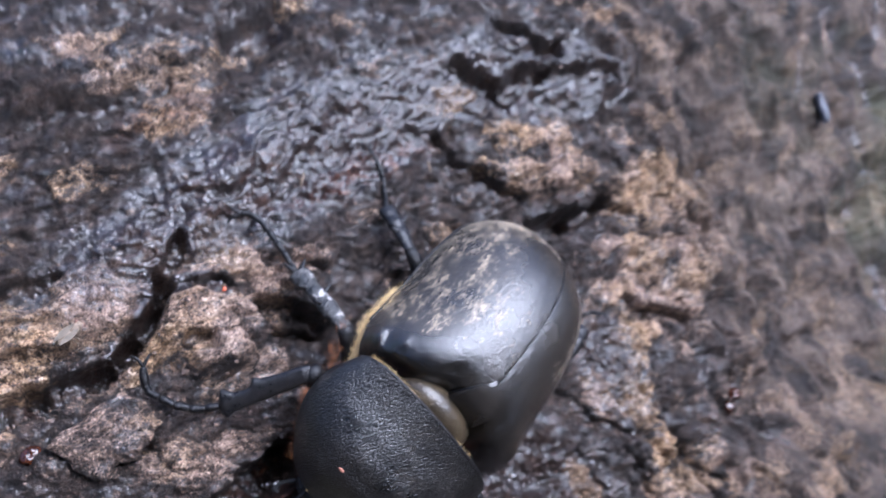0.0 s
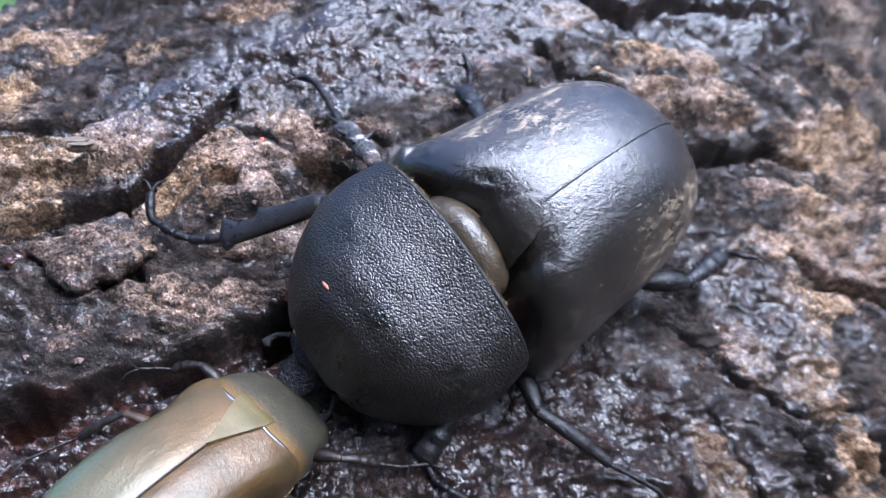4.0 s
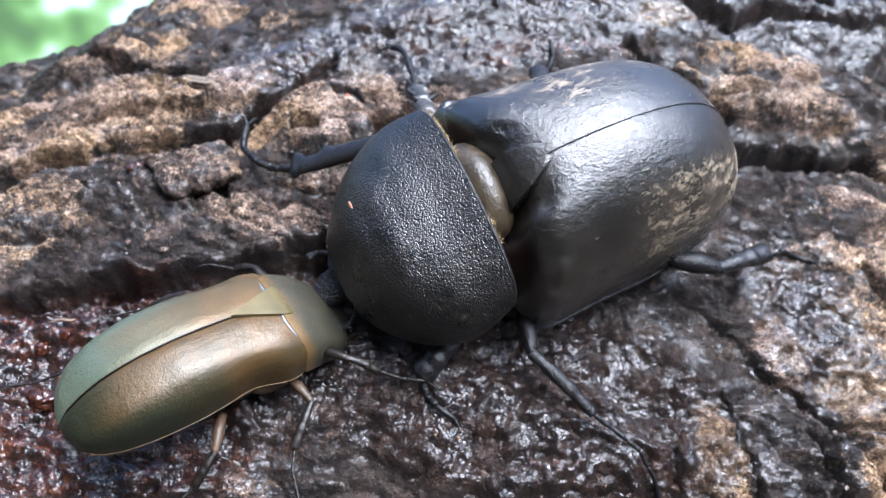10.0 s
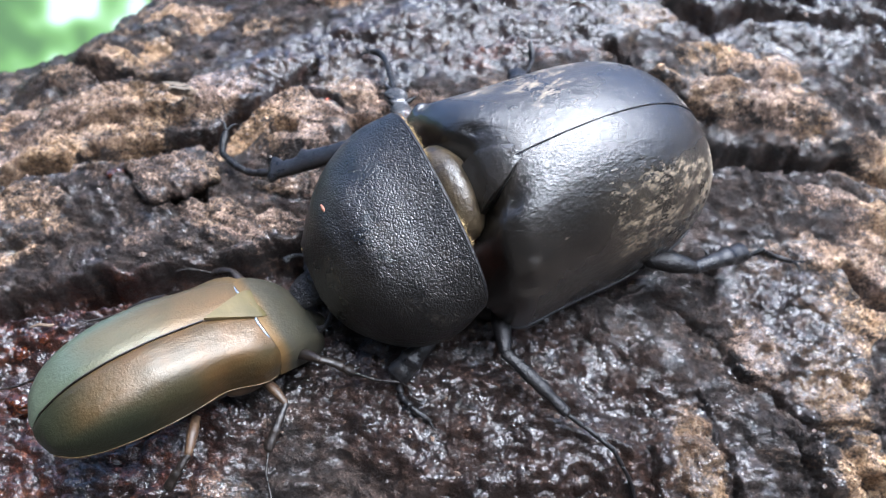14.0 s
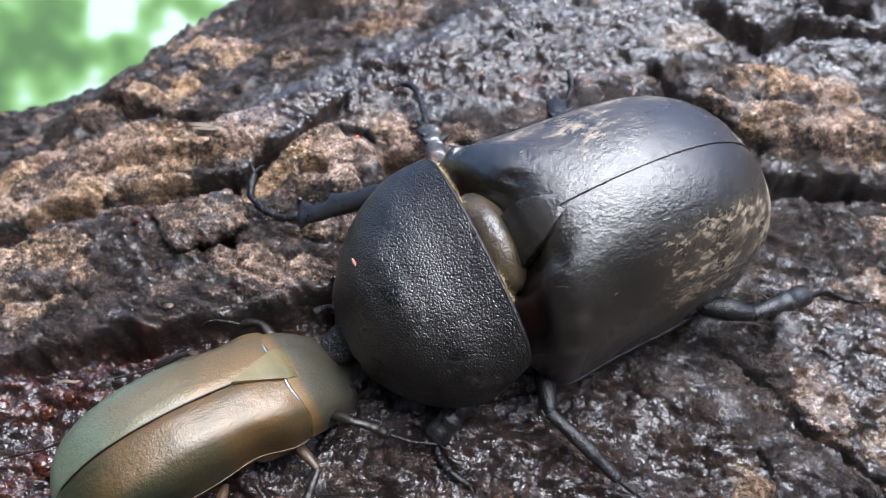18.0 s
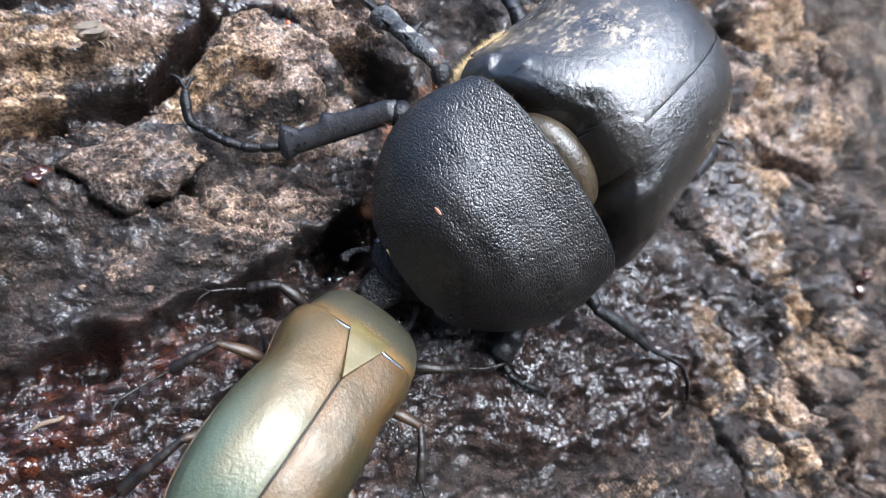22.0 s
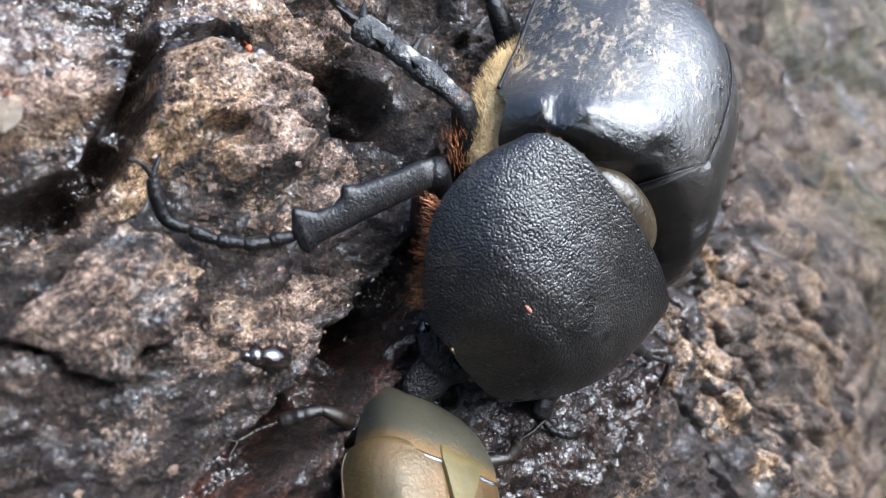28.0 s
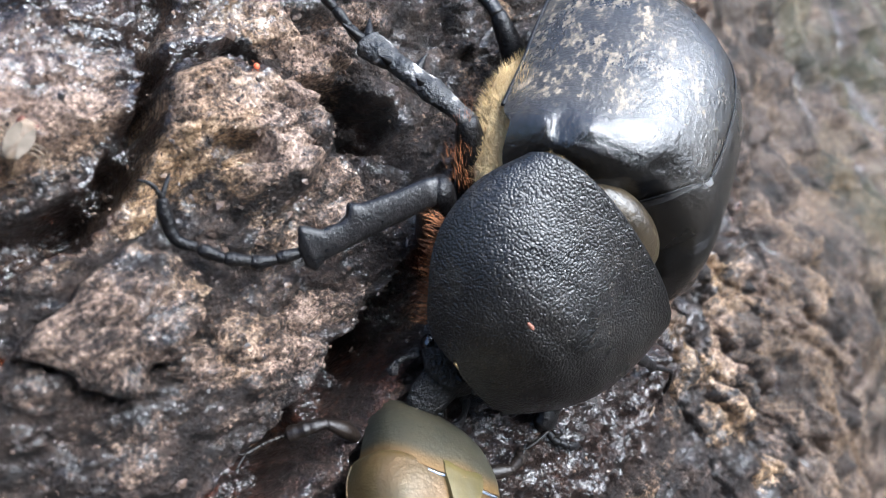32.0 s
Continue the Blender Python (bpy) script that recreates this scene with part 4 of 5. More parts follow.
def blade(name, knee, ankle, out, upper, lower, thick, mat):
    """A flat toothed shin; upper and lower give the height of its two edges along it, in mm."""
    k, a = np.array(knee, float), np.array(ankle, float)
    axis = a - k
    e = np.array(out, float)
    e = e - axis * (e @ axis) / (axis @ axis)
    e /= np.linalg.norm(e)
    n = np.cross(axis, e)
    n /= np.linalg.norm(n)
    q = np.linspace(0, 1, 60)[:, None]
    hi, lo = (np.interp(q, *zip(*edge)) for edge in (upper, lower))
    th = thick * np.interp(q, (0, 0.08, 0.6, 0.95, 1.0), (0.6, 1.0, 0.9, 0.6, 0.15))
    f = np.linspace(0, 2 * math.pi, 16, endpoint=False)[None, :]
    up, side = (hi + lo) / 2 + (hi - lo) / 2 * spow(np.cos(f), 0.8), th * spow(np.sin(f), 0.7)
    up = up + 0.06 * smooth_noise(q * 30 + 0 * f, f * 2 + 0 * q, 19)
    pts = k + q[..., None] * 1.04 * axis + up[..., None] * e + side[..., None] * n + 0.2 * np.sin(q * math.pi)[..., None] * n
    faces = grid_faces(60, 16, True) + [tuple(range(15, -1, -1)), tuple(59 * 16 + j for j in range(16))]
    return mesh_from(name, pts.reshape(-1, 3) * MM, faces, mat)


def limb(beetle, name, coxa, knee, ankle, path, size, teeth=(), mat=M_LEG, flat=0.8, shin=None, shin_mat=None, flatness=0.7, stout=0.5, thigh=None, edges=None):
    """A leg: femur, tibia with its teeth, tarsus; points in the beetle's own mm."""
    c, k, a = (np.array(q, float) for q in (coxa, knee, ankle))
    leg = part(name, tube(name, [c, c + (k - c) * 0.5 + np.array([0, 0, 0.3]), k], [size * 0.8, size * 1.1, size * 0.62], thigh or mat, 12, flat), beetle)
    bow = np.array([0, 0, 0.25])
    shin = shin or (0.62, 0.75, 0.95, 1.0)
    qs = np.linspace(0, 1, 9)
    rad = np.interp(qs, np.linspace(0, 1, len(shin)), shin) * size
    rad = rad * (1 + 0.10 * np.sin(qs * 21 + 1.0))
    line = [k + (a - k) * q + bow * math.sin(q * math.pi) for q in qs]
    shape = blade("tibia", k, a, edges[0], edges[1], edges[2], 0.62, shin_mat or mat) if edges else tube("tibia", line, rad, shin_mat or mat, 14, flatness, 0.03)
    tibia = part("tibia", shape, leg)
    for q, way, length in teeth:
        part("spine", tooth(k + (a - k) * q + np.array(way) / np.linalg.norm(way) * size * 0.45, way, length, size * stout), tibia)
    tarsus(leg, path, size * (0.23 if edges else 0.25), mat)
    return leg


BEETLE = on_face(-0.7, 4.0, 4.0, 27, 0, 8)
BEETLE_INV = BEETLE.inverted() @ FACE


def own(u, v, w):
    """Face mm to the beetle's own mm."""
    q = BEETLE_INV @ Vector((u * MM, v * MM, w * MM))
    return np.array(q) / MM


def foot(u, v, lift=0.5):
    return own(u, v, bark_w(u, v) + lift)


def toward(du, dv, dw):
    return own(du, dv, dw) - own(0, 0, 0)


def make_beetle():
    b = thing("rhinoceros_beetle", BEETLE, "large black-brown rhinoceros beetle with mud-flecked wing cases on wet bark", "beetle")
    for side in (1, -1):
        e = part("elytron", elytron(side), b, "dark wing case flecked with dried tan mud")
        part("elytron_rim", elytron_rim(side), e)
    part("pronotum", pronotum(), b, "matt black granular neck shield")
    part("pronotum_rim", pronotum_rim(), b)
    fl = np.linspace(0.9, 0.2, 9)
    part("front_margin", tube("front_margin", neck_point(np.full((1, 9), -15.15), fl[None])[0] + np.array([-0.15, 0.1, 0.1]), 0.17, M_FUR, 6), b, "orange hairy front edge")
    part("mark", blob("mark", (-13.7, 5.5, 10.55), (0.16, 0.42, 0.14), M_SPOT, 8, 12), b, "tiny orange-red speck")
    part("abdomen", blob("abdomen", (12.0, 0.4, 6.2), (15.0, 9.8, 5.2), M_LEG_RED), b, "red-black belly under the wing cases")
    part("thorax", blob("thorax", (-7.6, 0, 6.8), (7.4, 7.6, 5.6), M_LEG_RED), b)
    part("middle_plate", blob("middle_plate", (-2.7, 1.9, 11.7), (2.5, 5.0, 3.4), M_PLATE), b, "smooth olive plate between neck shield and wing cases")
    line = [(x, 0.5, float(el_z(np.array(x - 1.3 * (1 - step(0, 9, x + 1.0))), np.array(0.0))) + 0.005) for x in np.linspace(1.65, 28.6, 30)]
    part("suture", tube("suture", line, 0.055, M_LEG, 6), b)
    part("scutellum", scutellum(), b)
    line = [(x, y + 0.5, float(el_z(np.array(x - 1.1), np.array(abs(y)))) + 0.1) for x, y in [(-1.1, 2.3), (-0.6, 2.1), (0.2, 1.65), (0.9, 1.15), (1.45, 0.5), (1.62, 0.0), (1.45, -0.5), (0.9, -1.15), (0.2, -1.65), (-0.6, -2.1), (-1.1, -2.3)]]
    part("scutellum_edge", tube("scutellum_edge", line, 0.08, M_LEG, 6), b)
    # head
    part("head", blob("head", (-13.8, 2.4, 1.7), (2.6, 3.3, 1.5), M_HEAD, wobble=0.35), b)
    part("clypeus", tube("clypeus", [(-15.6, 2.2, 1.4), (-17.0, 2.2, 0.6), (-18.0, 2.2, 0.0)], [2.0, 1.8, 1.3], M_HEAD, 12, 0.45), b)
    for y in (-1, 1):
        part("eye", blob("eye", (-14.4, 2.3 + y * 3.0, 1.8), (0.7, 0.6, 0.6), M_EYE, 12, 16), b)
        part("antenna", tube("antenna", [(-15.4, 2.2 + y * 3.2, 1.3), (-16.2, 2.2 + y * 3.9, 0.9), (-16.8, 2.2 + y * 4.1, 0.6), (-17.4, 2.2 + y * 4.0, 0.4)], [0.3, 0.22, 0.28, 0.5], M_HEAD, 8), b)
    part("horn", tooth((-15.4, 2.2, 2.6), (-0.5, 0, 1), 0.8, 0.5), b)
    # fur
    rng = random.Random(8)
    roots, ways = [], []
    for _ in range(800):
        q = rng.uniform(0.35, 1)
        roots.append((-3.9 + rng.uniform(-0.3, 1.4), 6.6 * q, 14.3 - 3.0 * q * q + rng.uniform(-0.6, 0.6)))
        ways.append((0.9, 0.3 * q, 0.55))
    part("fringe", hairs("fringe", roots, ways, 1.0, 0.02, M_HAIR, 4), b, "orange hair fringe")
    roots, ways = [], []
    for _ in range(500):
        q = rng.uniform(-0.35, 0.8)
        hind = neck_point(np.array([[-4.0]]), np.array([[q]]))[0, 0]
        roots.append((hind[0] + 0.1, hind[1], hind[2] - 0.35 + rng.uniform(-0.25, 0.1)))
        ways.append((0.9, 0.1, 0.15))
    part("collar_hair", hairs("collar_hair", roots, ways, 0.75, 0.022, M_FUR, 14), b, "cream hair along the neck shield's hind edge")
    # the furry flank between the middle leg and the wing case
    flank = part("flank", blob("flank", (3.4, 9.3, 6.2), (7.4, 3.2, 3.2), M_FUR, wobble=0.2, seed=2), b, "tan fur on the flank")
    roots, ways = [], []
    for _ in range(6000):
        th, ph = rng.uniform(0.15, 2.2), rng.uniform(0, 6.283)
        n = (math.sin(th) * math.cos(ph), math.sin(th) * math.sin(ph), math.cos(th))
        if n[1] > -0.3:
            roots.append((3.4 + 7.4 * n[0], 9.3 + 3.2 * n[1], 6.2 + 3.2 * n[2]))
            ways.append((n[0] * 0.3 + 0.5, n[1] * 0.8 + 0.2, n[2] * 0.8 + 0.1))
    part("side_fur", hairs("side_fur", roots, ways, 0.9, 0.022, M_FUR, 5), flank)
    roots, ways = [], []
    for _ in range(300):
        f = rng.uniform(0.0, 1.0)
        roots.append((-8.6 - 5.6 * f, 12.2 - 4.6 * f + rng.uniform(-0.7, 0.1), 5.8 - 2.0 * f + rng.uniform(-1.0, 0.1)))
        ways.append((-0.2, 0.9, -0.2))
    part("neck_fringe", hairs("neck_fringe", roots, ways, 1.1, 0.022, M_HAIR, 6), b, "orange hair under the neck shield")
    for k, (x, y, z) in enumerate(((-5.0, 11.6, 5.6), (-1.0, 14.0, 5.6), (-3.5, 12.6, 5.0))):
        roots = [(x + rng.uniform(-0.9, 0.9), y + rng.uniform(-0.6, 0.6), z + rng.uniform(-0.8, 0.8)) for _ in range(38)]
        part("hair_tuft", hairs("hair_tuft", roots, [(0.3, 0.9, 0.5)] * 38, 1.0, 0.02, M_HAIR, 9 + k), b, "reddish hair at the leg's joint")
    # legs
    # the outer edge of the fore shin rises in two teeth, the inner ends in a spur
    shin_top = [(0, 0.85), (0.08, 1.05), (0.3, 1.1), (0.52, 1.3), (0.60, 1.75), (0.64, 1.0), (0.70, 0.75), (0.82, 0.85), (0.90, 1.5), (0.94, 1.75), (0.97, 1.1), (1.0, 0.3)]
    shin_low = [(0, -0.85), (0.08, -1.0), (0.4, -1.05), (0.7, -1.1), (0.88, -1.15), (0.96, -1.6), (1.0, -0.9)]
    front_teeth = [(0.60, toward(-0.3, 1.0, -0.15), 0.8), (0.88, toward(-0.45, 1.0, -0.15), 1.3), (1.0, toward(-1.0, 0.5, -0.3), 1.1), (0.98, toward(-0.5, -1.0, -0.2), 0.9)]
    mid_teeth = [(0.40, toward(-0.7, 0.5, 0.4), 1.1), (0.55, toward(0.8, 0.5, 0.3), 1.6), (0.72, toward(-0.8, 0.4, 0.3), 1.3), (1.0, toward(-0.6, 0.8, 0), 1.8), (1.0, toward(0.6, 0.8, 0), 1.6)]
    limb(b, "fore_leg", own(-9.5, 8.5, 5), own(-12.6, 11.7, 11.2), own(-21.4, 12.0, 6.4),
         [own(-21.4, 12.0, 6.0), own(-23.8, 12.6, 5.0), own(-25.8, 14.0, 4.4), own(-27.8, 16.6, 3.6), own(-27.4, 18.8, 4.4)], 1.75, shin_mat=M_TIBIA, edges=(toward(0, 1.0, 0.15), shin_top, shin_low))
    limb(b, "middle_leg", own(-6, 9, 7), own(-7.4, 15.0, 11.6), own(-8.3, 23.2, 6.8),
         [own(-8.4, 23.2, 6.5), own(-8.8, 26.5, 5.8), own(-9.4, 29.6, 5.2), own(-10.1, 32.4, 4.6), own(-11.6, 33.0, 4.2)], 1.5, mid_teeth, shin=(0.55, 0.62, 0.8, 0.6, 0.75, 0.95), shin_mat=M_DUSTY, stout=0.3)
    limb(b, "hind_leg", own(8, 14, 6), own(6, 22, 8.5), own(6.5, 28.5, 6.0),
         [own(6.5, 28.5, 5.8), foot(8.5, 31.5), foot(9.5, 34.5), foot(9.0, 38)], 1.3, mid_teeth[:2], shin_mat=M_TIBIA)
    limb(b, "fore_leg", own(-7, -2, 6), own(-4.0, -7.0, 7.0), own(-7.5, -10.5, 5.0),
         [own(-7.5, -10.5, 4.8), foot(-7.0, -12.5), foot(-6.0, -13.8), foot(-4.5, -14.6)], 1.2, front_teeth[:1], shin_mat=M_TIBIA)
    limb(b, "middle_leg", own(2, -3, 7), own(2.4, -9.2, 8.0), own(8.0, -14.4, 6.6),
         [own(8.0, -14.4, 6.4), own(10.2, -15.9, 6.0), own(12.2, -17.4, 5.6), foot(14.2, -19.8), foot(14.9, -21.4)], 0.88, mid_teeth[:1], shin=(0.65, 0.7, 0.8, 0.6, 0.6), shin_mat=M_LEG, stout=0.3)
    limb(b, "hind_leg", own(18, 2, 7), own(23.0, 1.2, 7.0), own(29.5, 4.2, 5.6),
         [own(29.5, 4.2, 5.4), foot(31.5, 5.6), foot(33.5, 6.2), foot(36.0, 6.2), foot(37.2, 5.2)], 1.1, mid_teeth[:1], shin_mat=M_TIBIA, stout=0.3)
    return b


make_beetle()


# ---- the flower chafer ----
CHAFER = on_face(-22.4, -7.3, 0.9, 214, -16, -4) @ Matrix.Translation((0.006, -0.0002, 0.004)) @ Matrix.Rotation(radians(10), 4, 'X') @ Matrix.Translation((-0.006, 0, -0.004))
CHAFER_INV = CHAFER.inverted() @ FACE


def cown(u, v, w):
    q = CHAFER_INV @ Vector((u * MM, v * MM, w * MM))
    return np.array(q) / MM


CE_X = [-0.7, -0.2, 0.7, 2.9, 6.3, 10.4, 13.8, 16.3, 17.9, 18.9, 19.3]
CE_W = list(zip(CE_X, [5.0, 5.6, 5.9, 5.9, 5.7, 5.75, 5.4, 4.7, 3.7, 2.3, 0.9]))
CE_T = list(zip(CE_X, [8.2, 8.7, 8.95, 9.15, 9.3, 9.0, 8.2, 7.0, 5.6, 4.3, 3.3]))
CE_E = list(zip(CE_X, [4.8, 4.6, 4.5, 4.6, 4.7, 4.2, 3.6, 3.1, 2.8, 2.7, 2.7]))


def chafer_elytron(side):
    x = np.concatenate([np.linspace(-0.7, 1.1, 10), np.linspace(1.6, 16, 30), np.linspace(16.4, 19.3, 12)])[:, None]
    f = np.linspace(0, 1, 28)[None, :] * math.pi / 2
    hw, zt, ze = profile(x, CE_W), profile(x, CE_T), profile(x, CE_E)
    y = hw * spow(np.sin(f), 0.74)
    z = ze + (zt - ze) * spow(np.cos(f), 0.58)
    z = z - 0.14 * np.exp(-(y / 0.2) ** 2) + 0.03 * np.exp(-((y - 0.6) / 0.3) ** 2) * step(6, 10, x)
    z = z + 0.10 * fbm(x / 2.5 + 3, y / 2.5 + side * 4, 2, 93)
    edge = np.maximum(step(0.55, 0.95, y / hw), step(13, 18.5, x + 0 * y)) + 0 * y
    y = y * (1 - 0.09 * np.exp(-((x - 4.6) / 2.0) ** 2) * step(0.6, 1.0, y / hw))
    # the left case takes extra pale edge colour, painted for reflected sky
    return shell("elytron", np.stack([x + 0 * f, side * ((0.91 if side > 0 else 1.0) * y + 0.04), z], -1), M_CH if side > 0 else M_CH_SKYLIT, 0.25, flip=side < 0, attrs={"edge": np.clip(edge + (0.55 if side < 0 else 0.0), 0, 1) * (0.15 + 0.85 * step(5, 13, x + 0 * y))})


def ce_z(x, y):
    """Height of the chafer's wing cases at x, y."""
    hw, zt, ze = profile(x, CE_W), profile(x, CE_T), profile(x, CE_E)
    sf = np.clip(np.abs(y) / hw, 0, 1) ** (1 / 0.74)
    return ze + (zt - ze) * np.sqrt(1 - sf ** 2) ** 0.58


def make_chafer():
    c = thing("flower_chafer", CHAFER, "bronze and olive-green metallic flower chafer on sap-wet bark", "beetle")
    for side in (1, -1):
        part("elytron", chafer_elytron(side), c, "glossy bronze wing case with an olive edge")
    for side in (1, -1):
        xs = np.linspace(0.2, 18.6, 30)
        ys = (profile(xs, CE_W) * (1 - 0.09 * np.exp(-((xs - 4.6) / 2.0) ** 2)) * (0.91 if side > 0 else 1.0) + 0.06) * side
        part("elytron_rim", tube("elytron_rim", np.stack([xs, ys, profile(xs, CE_E)], -1), 0.06, M_CH_SKYLIT, 6), c, "thin raised outer rim")
        part("side_plate", blob("side_plate", (2.4, side * 4.3, 3.7), (2.4, 0.8, 1.2), M_CH_THIGH, 12, 16), c, "tan side plate under the wing case")
    line = [(q, 0.0, float(ce_z(np.array(q), np.array(0.0))) - 0.02) for q in np.linspace(5.0, 18.6, 24)]
    part("suture", tube("suture", line, 0.08, M_CH_LEG, 6), c)
    x = np.linspace(-6.6, 1.0, 32)[:, None]
    f = np.linspace(-1, 1, 45)[None, :] * math.pi / 2
    kx = [-6.6, -6.2, -5.4, -3.8, -1.6, 0.2, 1.0]
    hw = profile(x, list(zip(kx, [2.3, 3.0, 3.7, 4.4, 4.8, 4.95, 4.95])))
    zt = profile(x, list(zip(kx, [2.8, 4.0, 5.2, 6.9, 8.2, 8.8, 9.0])))
    ze = profile(x, list(zip(kx, [2.6, 2.8, 3.1, 3.6, 4.1, 4.3, 4.3])))
    back = lambda y: -1.2 * (np.abs(y) / 4.95) ** 2 - 0.5 * np.exp(-(y / 1.5) ** 2)
    section = lambda f: (spow(np.sin(f), 0.78), spow(np.cos(f), 0.62))
    sy, sz = section(f)
    y, z = hw * sy, ze + (zt - ze) * sz
    xx = x + back(y) * step(-4, 1.0, x)
    neck = part("pronotum", shell("pronotum", np.stack([xx, y, z], -1), M_CH_PRON, 0.25, flip=True, attrs={"edge": np.clip(0.7 * step(-0.6, 0.9, x) + 0 * y, 0, 1)}), c, "olive neck shield with a golden hind edge")
    q = np.linspace(-0.97, 0.97, 41) * math.pi / 2
    sy, sz = section(q)
    part("pronotum_rim", tube("pronotum_rim", np.stack([1.06 + back(4.95 * sy), 4.95 * sy, 4.34 + 4.74 * sz], -1), 0.11, M_CH_RIM, 6), neck, "thin shining hind rim")
    x = np.linspace(-0.2, 4.9, 18)[:, None]
    y = 1.65 * np.clip((4.95 - x) / 4.4, 0.01, 1) * np.linspace(-1, 1, 13)[None, :]
    plate = np.stack([x + 0 * y, y, ce_z(x + 0 * y, y) + 0.02], -1)
    part("scutellum", shell("scutellum", plate, M_CH_SCUT, 0.3, flip=True), c, "yellow-bronze triangular plate")
    part("abdomen", blob("abdomen", (7.6, 0, 4.0), (10.6, 4.7, 3.0), M_CH_LEG), c)
    part("thorax", blob("thorax", (-1.6, 0, 3.6), (3.8, 4.2, 2.3), M_CH_LEG), c)
    part("head", tube("head", [(-5.6, 0, 3.6), (-7.2, 0, 2.8), (-8.6, 0, 1.8)], [1.9, 1.8, 1.4], M_CH_PRON, 14, 0.6), c)
    for y in (-1, 1):
        part("eye", blob("eye", (-7.4, y * 2.0, 3.0), (0.75, 0.6, 0.7), M_EYE, 10, 12), c)
    t = [(0.6, (-0.5, 0.2, 0.4), 0.7), (0.9, (-0.6, 0.2, 0.2), 0.7)]
    limb(c, "fore_leg", cown(-17.5, -8.5, 5), cown(-14.6, -9.8, 7.0), cown(-11.6, -10.4, 5.6), [cown(-11.6, -10.4, 5.4), cown(-9.5, -11.0, 5.2), cown(-7.2, -11.2, 5.2)], 0.58, t, M_CH_LEG)
    limb(c, "middle_leg", cown(-20, -11, 5), cown(-17.4, -13.6, 5.8), cown(-18.6, -17.6, 5.2), [cown(-18.6, -17.6, 5.0), cown(-18.6, -19.6, 5.0), cown(-17.8, -22, 5.2)], 0.46, t, M_CH_LEG, thigh=M_CH_THIGH)
    limb(c, "hind_leg", cown(-25, -15, 6), cown(-25, -18.5, 6.5), cown(-26.5, -21.0, 5.4), [cown(-26.5, -21.0, 5.2), cown(-28, -22.6, 5.0), cown(-29.5, -24, 5.0)], 0.46, t, M_CH_LEG, thigh=M_CH_THIGH)
    limb(c, "fore_leg", cown(-22.5, -1.5, 3), cown(-24.4, 1.0, 3.6), cown(-26.5, 1.6, 2.2), [cown(-26.5, 1.6, 2.0), cown(-28, 2.0, 1.8), cown(-29.5, 2.2, 1.8)], 0.55, t, M_CH_LEG)
    limb(c, "middle_leg", cown(-27, -5, 4), cown(-30.5, -2.4, 4.2), cown(-34, -3.2, 2.6), [cown(-34, -3.2, 2.4), cown(-36, -3.6, 2.0), cown(-38, -4.2, 2.0)], 0.46, t, M_CH_LEG, thigh=M_CH_THIGH)
    limb(c, "hind_leg", cown(-31, -9, 5), cown(-35, -8.5, 6.0), cown(-39.5, -10.5, 4.2), [cown(-39.5, -10.5, 4), cown(-42, -11.5, 3.4), cown(-45, -12, 3.0)], 0.46, t, M_CH_LEG, thigh=M_CH_THIGH)
    return c


make_chafer()


# ---- small creatures and litter ----
M_TINY = plain_material("glossy_black", [(0.3, (0.004, 0.003, 0.003)), (0.7, (0.014, 0.009, 0.007))], 900, 0.14, 0.00001, 0.7)
M_RUST = plain_material("rust_red", [(0.3, (0.05, 0.012, 0.005)), (0.7, (0.12, 0.032, 0.012))], 900, 0.3)
M_FLY = plain_material("fly_tan", [(0.3, (0.09, 0.065, 0.045)), (0.7, (0.22, 0.165, 0.115))], 900, 0.6, 0.00005, 0.25)
M_WING = plain_material("fly_wing", [(0.3, (0.08, 0.065, 0.048)), (0.7, (0.16, 0.13, 0.10))], 900, 0.7, 0.00001, 0.15)
M_MITE = plain_material("mite_orange", [(0.3, (0.40, 0.06, 0.02)), (0.7, (0.55, 0.13, 0.04))], 900, 0.3)
M_AMBER = plain_material("amber_sap", [(0.3, (0.010, 0.003, 0.002)), (0.7, (0.06, 0.017, 0.006))], 400, 0.12, 0.00005, 0.5)
M_SPLINTER = plain_material("pale_fibre", [(0.3, (0.06, 0.038, 0.02)), (0.7, (0.15, 0.10, 0.062))], 1200, 0.7)
M_SLATE = plain_material("slate_shell", [(0.3, (0.03, 0.032, 0.04)), (0.7, (0.09, 0.095, 0.115))], 500, 0.25, 0.00002, 0.7)


def small_legs(parent, length, spread, z, mat):
    for k in (-1, 1):
        for x, d in ((-0.28, -0.35), (0.0, 0.0), (0.28, 0.4)):
            a = np.array([x * length, k * spread * 0.5, z])
            part("leg", tube("leg", [a, a + np.array([d * 0.4, k * spread * 0.6, 0.12]), a + np.array([d * 0.8, k * spread * 1.1, -z + 0.02])], [0.05 * spread, 0.035 * spread, 0.02 * spread], mat, 6), parent)


